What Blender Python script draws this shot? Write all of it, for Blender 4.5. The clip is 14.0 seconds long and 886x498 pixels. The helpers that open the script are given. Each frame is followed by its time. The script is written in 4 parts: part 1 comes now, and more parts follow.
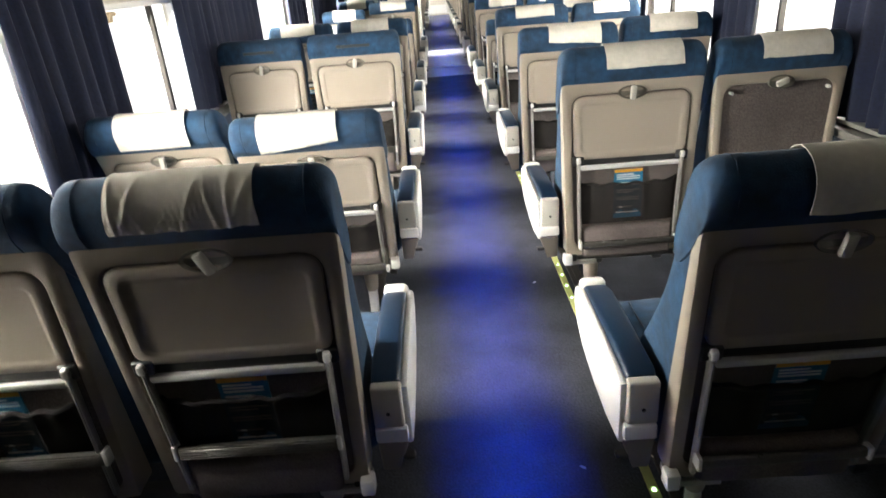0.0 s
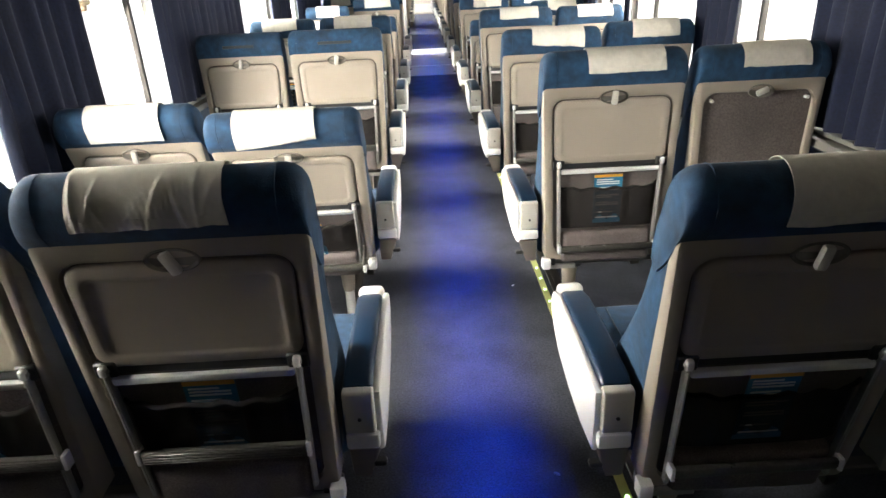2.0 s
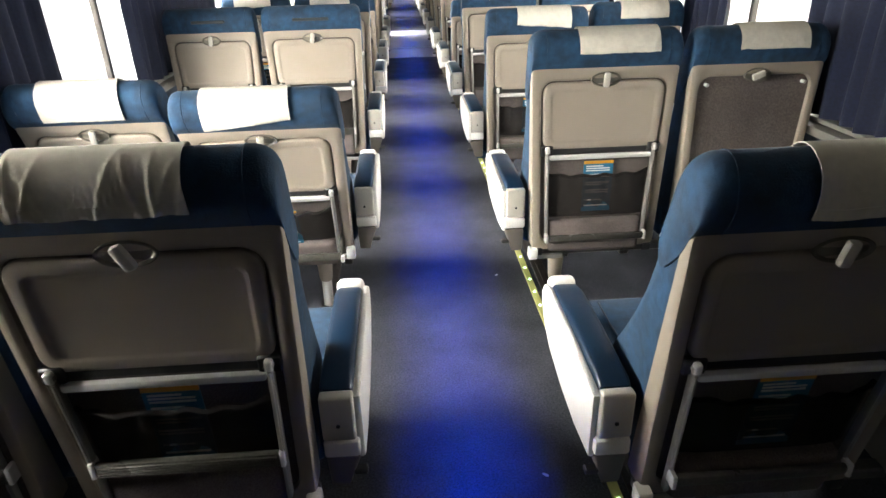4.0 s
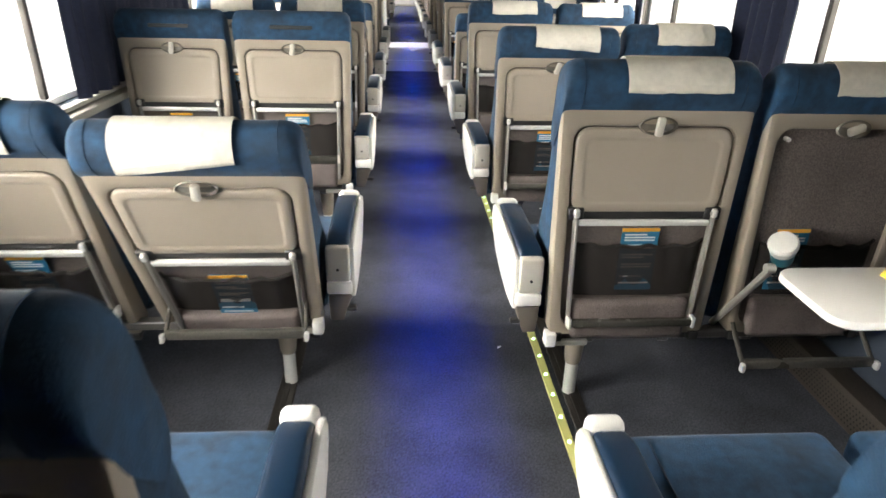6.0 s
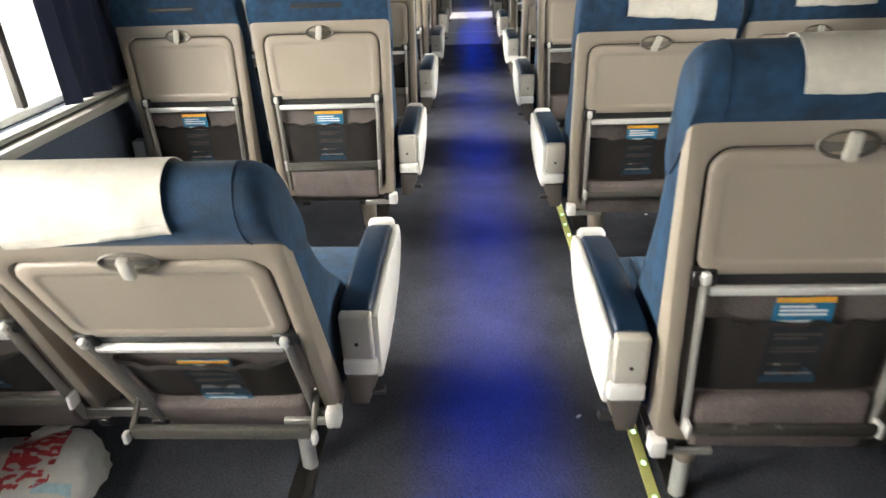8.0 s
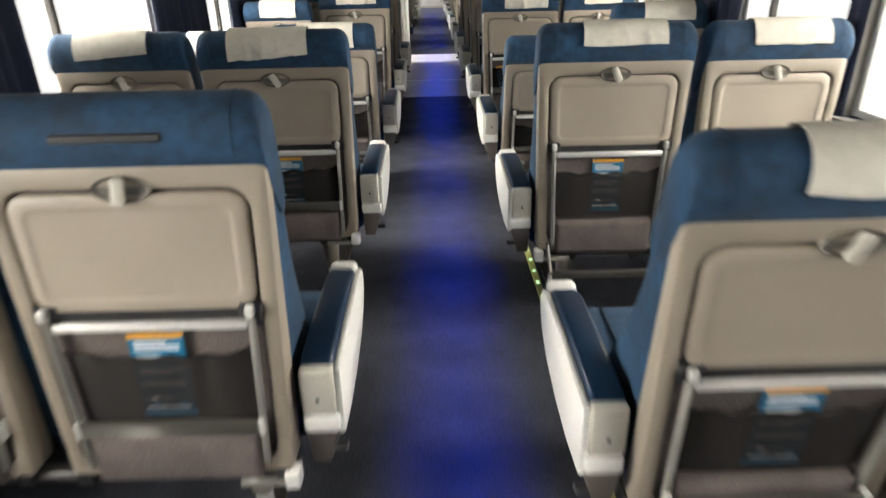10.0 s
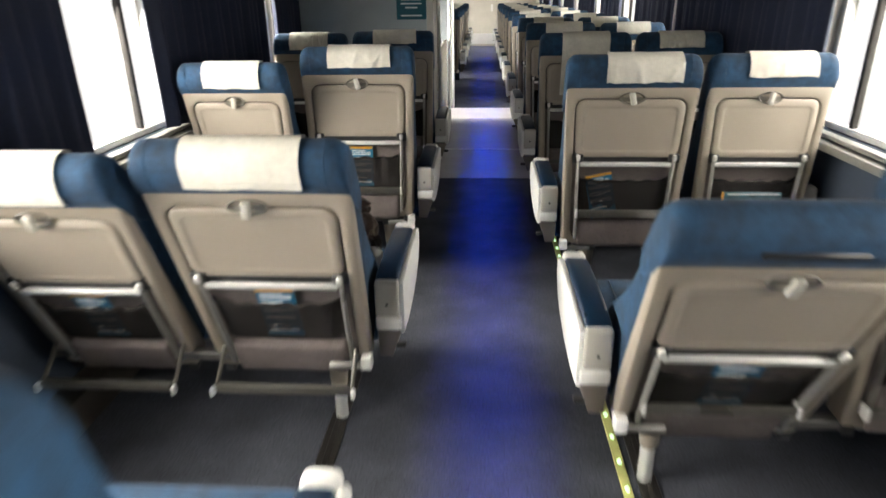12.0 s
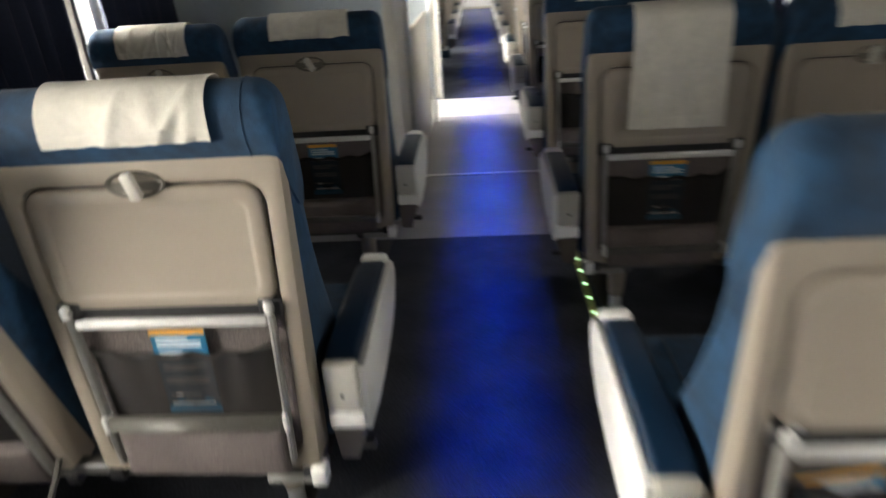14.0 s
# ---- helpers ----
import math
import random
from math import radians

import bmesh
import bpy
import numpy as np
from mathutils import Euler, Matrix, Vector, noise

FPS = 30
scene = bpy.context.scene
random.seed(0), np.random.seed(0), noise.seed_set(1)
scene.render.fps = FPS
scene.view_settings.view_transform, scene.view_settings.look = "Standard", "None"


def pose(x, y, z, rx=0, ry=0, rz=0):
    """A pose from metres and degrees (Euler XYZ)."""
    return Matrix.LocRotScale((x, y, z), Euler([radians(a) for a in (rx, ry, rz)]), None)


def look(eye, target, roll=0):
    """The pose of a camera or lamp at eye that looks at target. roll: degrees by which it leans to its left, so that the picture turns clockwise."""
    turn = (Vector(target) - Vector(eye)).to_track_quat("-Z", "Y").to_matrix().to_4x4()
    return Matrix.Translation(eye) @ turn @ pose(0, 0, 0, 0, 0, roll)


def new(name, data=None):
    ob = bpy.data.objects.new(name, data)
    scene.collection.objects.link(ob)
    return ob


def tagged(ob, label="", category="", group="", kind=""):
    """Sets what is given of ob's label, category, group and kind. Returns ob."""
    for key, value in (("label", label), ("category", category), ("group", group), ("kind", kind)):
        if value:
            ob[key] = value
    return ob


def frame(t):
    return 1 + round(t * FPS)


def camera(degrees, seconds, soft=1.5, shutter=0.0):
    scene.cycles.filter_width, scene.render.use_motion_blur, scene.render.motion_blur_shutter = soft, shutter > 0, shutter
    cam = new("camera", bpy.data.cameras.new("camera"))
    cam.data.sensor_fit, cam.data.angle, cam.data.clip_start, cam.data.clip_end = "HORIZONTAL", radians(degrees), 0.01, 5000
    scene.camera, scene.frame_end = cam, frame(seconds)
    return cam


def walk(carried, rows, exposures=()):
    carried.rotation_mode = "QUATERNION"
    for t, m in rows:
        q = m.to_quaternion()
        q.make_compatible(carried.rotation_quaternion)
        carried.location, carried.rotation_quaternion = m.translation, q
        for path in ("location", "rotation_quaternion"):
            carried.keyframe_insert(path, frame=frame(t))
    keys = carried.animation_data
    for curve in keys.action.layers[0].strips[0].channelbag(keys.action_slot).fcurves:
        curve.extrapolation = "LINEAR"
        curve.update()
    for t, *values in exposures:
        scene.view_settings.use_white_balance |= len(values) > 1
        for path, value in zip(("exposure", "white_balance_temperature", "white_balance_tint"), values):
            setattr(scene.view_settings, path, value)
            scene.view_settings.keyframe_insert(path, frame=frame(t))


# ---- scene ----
cam = camera(70.72, 14.0, soft=1.5, shutter=0.7)
# seconds, x, y, z, yaw, pitch, roll
PATH = [
    (0.0, -0.120, -0.158, 1.532, -0.99, -24.17, 4.17),
    (0.5, -0.118, -0.154, 1.526, -1.60, -25.66, 2.74),
    (1.0, -0.116, -0.147, 1.539, -1.79, -24.76, 2.64),
    (1.5, -0.110, -0.151, 1.523, -1.36, -23.99, 3.53),
    (2.0, -0.108, -0.130, 1.530, -2.12, -24.30, 2.41),
    (4.5, -0.128, 0.095, 1.480, -4.48, -25.79, 0.68),
    (5.0, -0.079, 0.262, 1.468, -4.98, -25.55, -0.21),
    (5.5, -0.053, 0.443, 1.459, -2.15, -25.90, -0.31),
    (6.0, -0.097, 0.584, 1.452, -3.48, -24.72, -1.27),
    (6.5, -0.104, 0.715, 1.454, -5.24, -26.87, -1.62),
    (7.0, -0.049, 0.873, 1.436, -3.29, -25.19, 0.16),
    (9.3, -0.023, 2.051, 1.396, 5.26, -30.48, 1.13),
    (9.5, -0.019, 2.246, 1.402, 3.55, -29.04, 0.15),
    (10.0, -0.033, 2.642, 1.433, -1.17, -24.94, 1.04),
    (10.5, -0.039, 3.145, 1.440, 1.51, -24.85, 0.92),
    (11.0, -0.061, 3.694, 1.430, 2.54, -23.61, 2.34),
    (11.5, -0.042, 4.259, 1.424, 2.10, -23.12, 1.19),
    (12.0, -0.015, 4.746, 1.452, 3.34, -22.26, 0.73),
    (12.5, -0.034, 5.246, 1.467, 0.96, -22.61, 0.95),
    (13.0, -0.026, 5.773, 1.441, 2.92, -24.63, 1.36),
    (13.5, 0.009, 6.269, 1.401, -3.26, -24.74, 1.94),
    (14.0, 0.014, 6.800, 1.398, 2.72, -25.49, 3.45),
]
EXPOSURES = [(0, 0.08), (2.2, 0.12), (4.5, 0.02), (5.0, -0.2), (5.5, -0.27), (7, -0.42), (9.5, -0.60), (10.0, -0.90), (10.5, -1.00), (11.5, -0.98), (12.0, -0.72), (12.5, -0.78), (14, -0.48)]
walk(cam, [(t, pose(x, y, z, 90 + pitch, roll, yaw)) for t, x, y, z, yaw, pitch, roll in PATH], EXPOSURES)

# ---- light ----
world = bpy.data.worlds.new("sky")
scene.world = world
world.use_nodes = True
wn = world.node_tree.nodes
sky = wn.new("ShaderNodeTexSky")
sky.sky_type, sky.sun_disc = "NISHITA", False
sky.sun_elevation, sky.sun_rotation = radians(34), radians(-94)
wn["Background"].inputs["Strength"].default_value = 0.12
world.node_tree.links.new(sky.outputs[0], wn["Background"].inputs["Color"])
sun = new("sun", bpy.data.lights.new("sun", "SUN"))
sun.data.energy, sun.data.angle, sun.data.color = 1.5, radians(12), (1.0, 0.95, 0.88)
sun.matrix_world = look((-8, 7.4, 5.4), (0, 8, 0))

WALL_X = 1.54
SILL, HEAD = 0.86, 1.50
# openings along each side (start, end), metres ahead
OPENINGS = {
    # left 11.0 and both 22.5 are added windows, to light vestibule and far end
    -1: [(0.74, 2.08), (2.46, 3.62), (4.16, 4.80), (4.93, 6.34), (6.84, 7.80), (8.95, 9.50),
         (11.0, 13.3), (14.2, 15.4), (16.2, 17.4), (18.2, 19.4), (20.2, 21.4), (22.5, 23.8)],
    1: [(0.95, 1.80), (2.42, 3.34), (3.54, 5.00), (5.03, 6.02), (6.80, 7.80), (9.84, 10.30),
        (11.2, 12.4), (13.0, 14.2), (15.0, 16.2), (17.0, 18.2), (19.0, 20.2), (21.2, 22.2), (22.5, 23.8)],
}
# curtains drawn beside the panes (start, end)
CURTAINS = {
    # first curtain on each side is out of view; left one shades the first row
    -1: [(-0.20, 0.90), (1.95, 2.60), (3.42, 4.27), (4.34, 4.99), (6.18, 6.99), (7.64, 9.15), (9.37, 10.05),
         (14.1, 14.5), (15.2, 16.4), (17.2, 18.4), (19.2, 20.4), (21.2, 21.6)],
    1: [(0.30, 1.25), (1.55, 2.53), (3.20, 3.65), (4.93, 5.03), (5.86, 6.95), (7.69, 9.94), (10.10, 11.35),
        (12.1, 13.2), (13.9, 15.2), (15.9, 17.2), (17.9, 19.2), (19.9, 21.4), (22.0, 22.4)],
}
DAY = {-1: 122.0, 1: 60.0}  # watts for each square metre of pane, by side


def area_lamp(name, m, sx, sy, watts, colour, spread=180.0):
    ob = new(name, bpy.data.lights.new(name, "AREA"))
    ob.data.shape, ob.data.size, ob.data.size_y = "RECTANGLE", sx, sy
    ob.data.energy, ob.data.color, ob.data.spread = watts, colour, radians(spread)
    ob.matrix_world = m
    return ob


for s in (-1, 1):
    for a, b in OPENINGS[s]:
        eye = Vector((s * (WALL_X + 0.16), (a + b) / 2, (SILL + HEAD) / 2))
        turn = look(eye, eye - Vector((s, 0, 0.50)))
        area_lamp("window_daylight", turn, b - a, HEAD - SILL, DAY[s] * (b - a) * (HEAD - SILL), (1.0, 0.955, 0.87), 126.0)
# overcast brightness beyond the panes
haze = bpy.data.materials.new("overcast_sky")
haze.use_nodes = True
hp = haze.node_tree.nodes["Principled BSDF"]
hp.inputs["Base Color"].default_value = (0, 0, 0, 1)
hp.inputs["Emission Color"].default_value = (1.0, 0.98, 0.94, 1)
hp.inputs["Emission Strength"].default_value = 2.2
for s in (-1, 1):
    me = bpy.data.meshes.new("backdrop")
    me.from_pydata([(s * 9.0, -25, -8), (s * 9.0, 50, -8), (s * 9.0, 50, 4.5), (s * 9.0, -25, 4.5)], [], [(0, 1, 2, 3)])
    me.materials.append(haze)
    tagged(new("backdrop", me), "plain bright overcast distance outside the windows", "backdrop", kind="structure")
# blue night strip in the middle of the ceiling
area_lamp("night_light_strip", pose(0.03, 11.3, 2.0, 0, 0, 0), 0.08, 24.5, 74.0, (0.0, 0.055, 1.0), 17.0)


# ---- materials ----
def mat(name, colour, rough=0.6, metal=0.0, grain=60.0, vary=0.15, bump=0.1, bump_scale=None, sheen=0.0, coat=0.0, stain=0.12, stain_scale=4.0, spec=0.5):
    m = bpy.data.materials.new(name)
    m.use_nodes = True
    nt = m.node_tree
    n, l = nt.nodes, nt.links
    p = n["Principled BSDF"]
    p.inputs["Roughness"].default_value = rough
    p.inputs["Metallic"].default_value = metal
    p.inputs["Specular IOR Level"].default_value = spec
    p.inputs["Sheen Weight"].default_value = sheen
    p.inputs["Sheen Roughness"].default_value = 0.4
    p.inputs["Coat Weight"].default_value = coat
    tc = n.new("ShaderNodeTexCoord")
    info = n.new("ShaderNodeObjectInfo")
    add = n.new("ShaderNodeVectorMath")
    scl = n.new("ShaderNodeVectorMath")
    scl.operation = "SCALE"
    scl.inputs[0].default_value = (7.3, 3.1, 5.7)
    l.new(info.outputs["Random"], scl.inputs["Scale"])
    l.new(tc.outputs["Object"], add.inputs[0])
    l.new(scl.outputs[0], add.inputs[1])
    fine = n.new("ShaderNodeTexNoise")
    fine.inputs["Scale"].default_value = grain
    fine.inputs["Detail"].default_value = 3
    big = n.new("ShaderNodeTexNoise")
    big.inputs["Scale"].default_value = stain_scale
    big.inputs["Detail"].default_value = 5
    l.new(add.outputs[0], fine.inputs["Vector"])
    l.new(add.outputs[0], big.inputs["Vector"])
    v1 = n.new("ShaderNodeMapRange")
    v1.inputs["From Min"].default_value, v1.inputs["From Max"].default_value = 0.3, 0.7
    v1.inputs["To Min"].default_value, v1.inputs["To Max"].default_value = 1 - vary, 1 + vary
    l.new(fine.outputs["Fac"], v1.inputs["Value"])
    v2 = n.new("ShaderNodeMapRange")
    v2.inputs["From Min"].default_value, v2.inputs["From Max"].default_value = 0.3, 0.7
    v2.inputs["To Min"].default_value, v2.inputs["To Max"].default_value = 1 - stain, 1 + stain
    l.new(big.outputs["Fac"], v2.inputs["Value"])
    mul = n.new("ShaderNodeMath")
    mul.operation = "MULTIPLY"
    l.new(v1.outputs[0], mul.inputs[0])
    l.new(v2.outputs[0], mul.inputs[1])
    col = n.new("ShaderNodeVectorMath")
    col.operation = "SCALE"
    col.inputs[0].default_value = colour
    l.new(mul.outputs[0], col.inputs["Scale"])
    l.new(col.outputs[0], p.inputs["Base Color"])
    r2 = n.new("ShaderNodeMapRange")
    r2.inputs["To Min"].default_value, r2.inputs["To Max"].default_value = max(0.03, rough - 0.1), min(1, rough + 0.1)
    l.new(big.outputs["Fac"], r2.inputs["Value"])
    l.new(r2.outputs[0], p.inputs["Roughness"])
    if bump:
        bt = n.new("ShaderNodeTexNoise")
        bt.inputs["Scale"].default_value = bump_scale or grain
        bt.inputs["Detail"].default_value = 4
        l.new(add.outputs[0], bt.inputs["Vector"])
        bp = n.new("ShaderNodeBump")
        bp.inputs["Strength"].default_value = bump
        bp.inputs["Distance"].default_value = 0.004
        l.new(bt.outputs["Fac"], bp.inputs["Height"])
        l.new(bp.outputs[0], p.inputs["Normal"])
    return m


M_PLUSH = mat("blue_plush", (0.008, 0.039, 0.086), 0.85, grain=35, vary=0.26, bump=0.25, bump_scale=260, sheen=0.08, stain=0.36, stain_scale=12)
M_SHELL = mat("grey_beige_plastic", (0.312, 0.268, 0.213), 0.42, grain=500, vary=0.04, bump=0.08, bump_scale=700, stain=0.07)
M_TRAY = mat("tray_plastic", (0.338, 0.292, 0.236), 0.40, grain=400, vary=0.03, bump=0.06, bump_scale=600, stain=0.05)
M_PAD = mat("brown_grey_pad_cloth", (0.145, 0.120, 0.112), 0.95, grain=300, vary=0.35, bump=0.5, bump_scale=380, stain=0.25, stain_scale=7)
M_PANEL = mat("grey_brown_carpet_panel", (0.125, 0.105, 0.096), 0.95, grain=320, vary=0.45, bump=0.5, bump_scale=420, stain=0.2)
M_NET = mat("black_pocket_mesh", (0.026, 0.022, 0.020), 0.8, grain=300, vary=0.3, bump=0.4, bump_scale=300)
M_ALU = mat("brushed_aluminium", (0.76, 0.75, 0.72), 0.33, metal=0.30, grain=120, vary=0.05, bump=0.03, stain=0.08)
M_ARMLOW = mat("brown_grey_plastic", (0.15, 0.13, 0.11), 0.45, grain=300, vary=0.06, bump=0.06)
M_STEEL = mat("satin_steel", (0.34, 0.33, 0.30), 0.32, metal=0.35, grain=120, vary=0.06, bump=0.03, stain=0.1)
M_GREY = mat("dark_grey_plastic", (0.075, 0.072, 0.068), 0.35, grain=200, vary=0.1, bump=0.05)
M_RACK = mat("tan_rack_panel", (0.42, 0.33, 0.20), 0.45, grain=40, vary=0.1, bump=0.05)
M_DARK = mat("black_plastic", (0.02, 0.02, 0.021), 0.45, grain=200, vary=0.15, bump=0.05)
M_WHITE = mat("white_plastic", (0.80, 0.79, 0.75), 0.4, grain=200, vary=0.02, bump=0.03, stain=0.05)
M_IVORY = mat("ivory_plastic", (0.50, 0.48, 0.42), 0.45, grain=200, vary=0.03, bump=0.04, stain=0.08)
M_VINYL = mat("navy_vinyl", (0.006, 0.022, 0.050), 0.32, grain=150, vary=0.1, bump=0.12, bump_scale=350, coat=0.2)
M_COVER = mat("cream_cover_cloth", (0.66, 0.63, 0.55), 0.9, grain=60, vary=0.05, bump=0.35, bump_scale=45, stain=0.08, stain_scale=14)
M_CURTAIN = mat("navy_curtain", (0.004, 0.008, 0.026), 0.9, grain=90, vary=0.2, bump=0.2)
M_CARPET = mat("blue_grey_carpet", (0.066, 0.071, 0.086), 0.97, grain=150, vary=0.40, bump=0.6, bump_scale=320, stain=0.24, stain_scale=5.0, spec=0.2)
M_VEST = mat("grey_vestibule_floor", (0.33, 0.32, 0.33), 0.38, grain=90, vary=0.08, bump=0.05, stain=0.12)
M_FLOORBAND = mat("pale_floor_band", (0.66, 0.64, 0.61), 0.36, grain=90, vary=0.06, bump=0.05, stain=0.1)
M_WALLLOW = mat("blue_grey_wall_carpet", (0.045, 0.060, 0.085), 0.95, grain=260, vary=0.25, bump=0.4, bump_scale=400)
M_WALL = mat("ivory_wall_panel", (0.52, 0.49, 0.42), 0.45, grain=200, vary=0.03, bump=0.03, stain=0.06)
# unseen ceiling, coloured far darker than white to limit bounced light
M_CEIL = mat("dark_ceiling_panel", (0.12, 0.115, 0.11), 0.6, grain=200, vary=0.03, bump=0.03)
M_PART = mat("blue_grey_partition", (0.40, 0.45, 0.48), 0.5, grain=160, vary=0.04, bump=0.05, stain=0.08)
M_TRACK = mat("dark_metal_track", (0.055, 0.05, 0.045), 0.4, metal=0.6, grain=150, vary=0.2, bump=0.1)
M_YELLOW = mat("yellow_glow_strip", (0.62, 0.60, 0.22), 0.5, grain=200, vary=0.06, bump=0.05)
M_CARD = mat("blue_card", (0.016, 0.145, 0.27), 0.35, grain=200, vary=0.05, bump=0.0, coat=0.3)
M_ORANGE = mat("orange_print", (0.75, 0.36, 0.04), 0.4, grain=200, vary=0.03, bump=0.0)
M_PRINT = mat("white_print", (0.72, 0.74, 0.74), 0.5, grain=200, vary=0.03, bump=0.0)
M_HEATER = mat("brown_heater_grille", (0.07, 0.06, 0.05), 0.5, metal=0.5, grain=200, vary=0.15, bump=0.1)
M_LEDGE = mat("grey_ledge_metal", (0.24, 0.235, 0.21), 0.4, metal=0.2, grain=150, vary=0.05, bump=0.04)
M_FOOTBAR = mat("worn_dark_steel", (0.11, 0.105, 0.092), 0.3, metal=0.35, grain=140, vary=0.15, bump=0.05, stain=0.2)
# glossy grey latch bowl; its darker tone also carries the recess's shade
M_BOWL = mat("shaded_smoked_plastic", (0.20, 0.185, 0.16), 0.22, grain=200, vary=0.05, bump=0.03)
M_HOLE = mat("grille_hole", (0.008, 0.008, 0.008), 0.9, bump=0.0)
M_BAG = mat("white_plastic_bag", (0.66, 0.65, 0.62), 0.35, grain=30, vary=0.06, bump=0.6, bump_scale=22)
M_RED = mat("red_print", (0.50, 0.06, 0.07), 0.4, bump=0.0)
M_PACK = mat("brown_backpack_cloth", (0.026, 0.016, 0.012), 0.6, grain=120, vary=0.3, bump=0.6, bump_scale=60, stain=0.4, stain_scale=8, spec=0.25)
M_PACKTRIM = mat("tan_backpack_cloth", (0.13, 0.105, 0.085), 0.55, grain=120, vary=0.2, bump=0.5, bump_scale=60)
M_PALE = mat("pale_blue_print", (0.42, 0.60, 0.66), 0.4, bump=0.0)
M_CUP = mat("teal_cup_print", (0.02, 0.13, 0.17), 0.4, bump=0.0)
M_TEAL = mat("teal_sign", (0.01, 0.10, 0.14), 0.35, bump=0.0)
M_MAG = mat("magazine_cover", (0.06, 0.14, 0.18), 0.3, grain=25, vary=0.5, bump=0.0)


def glass():
    m = bpy.data.materials.new("window_glass")
    m.use_nodes = True
    n, l = m.node_tree.nodes, m.node_tree.links
    n.remove(n["Principled BSDF"])
    t, g, x = (n.new("ShaderNode" + k) for k in ("BsdfTransparent", "BsdfGlossy", "MixShader"))
    g.inputs["Roughness"].default_value = 0.02
    x.inputs[0].default_value = 0.05
    l.new(t.outputs[0], x.inputs[1])
    l.new(g.outputs[0], x.inputs[2])
    l.new(x.outputs[0], n["Material Output"].inputs["Surface"])
    return m


def led():
    m = bpy.data.materials.new("floor_led")
    m.use_nodes = True
    p = m.node_tree.nodes["Principled BSDF"]
    p.inputs["Base Color"].default_value = (0.7, 0.8, 0.5, 1)
    p.inputs["Emission Color"].default_value = (0.50, 1.0, 0.50, 1)
    p.inputs["Emission Strength"].default_value = 5.0
    return m


M_GLASS, M_LED = glass(), led()
nt = M_NET.node_tree
mixer, clear = nt.nodes.new("ShaderNodeMixShader"), nt.nodes.new("ShaderNodeBsdfTransparent")
mixer.inputs[0].default_value = 0.42
nt.links.new(nt.nodes["Principled BSDF"].outputs[0], mixer.inputs[1])
nt.links.new(clear.outputs[0], mixer.inputs[2])
nt.links.new(mixer.outputs[0], nt.nodes["Material Output"].inputs["Surface"])


# ---- mesh helpers ----
def finish(bm, material, name="mesh", smooth=True, angle=40):
    bmesh.ops.recalc_face_normals(bm, faces=bm.faces)
    me = bpy.data.meshes.new(name)
    if smooth:
        for f in bm.faces:
            f.smooth = True
        for e in bm.edges:
            if len(e.link_faces) == 2 and e.calc_face_angle(0) > radians(angle):
                e.smooth = False
    bm.to_mesh(me)
    bm.free()
    me.materials.append(material)
    return me


def place(name, me, parent=None, m=None, label=""):
    ob = new(name, me)
    if parent is not None:
        ob.parent = parent
    if m is not None:
        ob.matrix_basis = m
    if label:
        ob["label"] = label
    return ob


def add_box(bm, x0, x1, y0, y1, z0, z1, bevel=0.0, seg=2):
    r = bmesh.ops.create_cube(bm, size=1.0)
    vs = r["verts"]
    for v in vs:
        v.co = Vector(((x0 + x1) / 2 + v.co.x * (x1 - x0), (y0 + y1) / 2 + v.co.y * (y1 - y0), (z0 + z1) / 2 + v.co.z * (z1 - z0)))
    if bevel:
        es = list({e for v in vs for e in v.link_edges})
        bmesh.ops.bevel(bm, geom=es, offset=bevel, segments=seg, affect="EDGES", profile=0.5)


def box(x0, x1, y0, y1, z0, z1, bevel=0.0, seg=2):
    bm = bmesh.new()
    add_box(bm, x0, x1, y0, y1, z0, z1, bevel, seg)
    return bm


def add_tube(bm, pts, r, n=10, caps=True):
    pts = [Vector(p) for p in pts]
    loops = []
    for i, p in enumerate(pts):
        a = pts[max(i - 1, 0)]
        b = pts[min(i + 1, len(pts) - 1)]
        d = (b - a).normalized()
        q = d.to_track_quat("Z", "Y")
        rr = r[i] if isinstance(r, (list, tuple)) else r
        loops.append([bm.verts.new(p + q @ Vector((rr * math.cos(2 * math.pi * k / n), rr * math.sin(2 * math.pi * k / n), 0))) for k in range(n)])
    for a, b in zip(loops, loops[1:]):
        for k in range(n):
            bm.faces.new((a[k], a[(k + 1) % n], b[(k + 1) % n], b[k]))
    if caps:
        bm.faces.new(loops[0][::-1])
        bm.faces.new(loops[-1])


def tube(pts, r, n=10):
    bm = bmesh.new()
    add_tube(bm, pts, r, n)
    return bm


def prism(profile, x0, x1, bevel=0.0, seg=2):
    """A (y, z) outline drawn out along x."""
    bm = bmesh.new()
    a = [bm.verts.new((x0, y, z)) for y, z in profile]
    b = [bm.verts.new((x1, y, z)) for y, z in profile]
    k = len(profile)
    bm.faces.new(a)
    bm.faces.new(b[::-1])
    for i in range(k):
        bm.faces.new((a[i], b[i], b[(i + 1) % k], a[(i + 1) % k]))
    if bevel:
        bmesh.ops.recalc_face_normals(bm, faces=bm.faces)
        es = [e for e in bm.edges if abs(e.verts[0].co.x - e.verts[1].co.x) < 1e-6]
        bmesh.ops.bevel(bm, geom=es, offset=bevel, segments=seg, affect="EDGES", profile=0.5)
    return bm


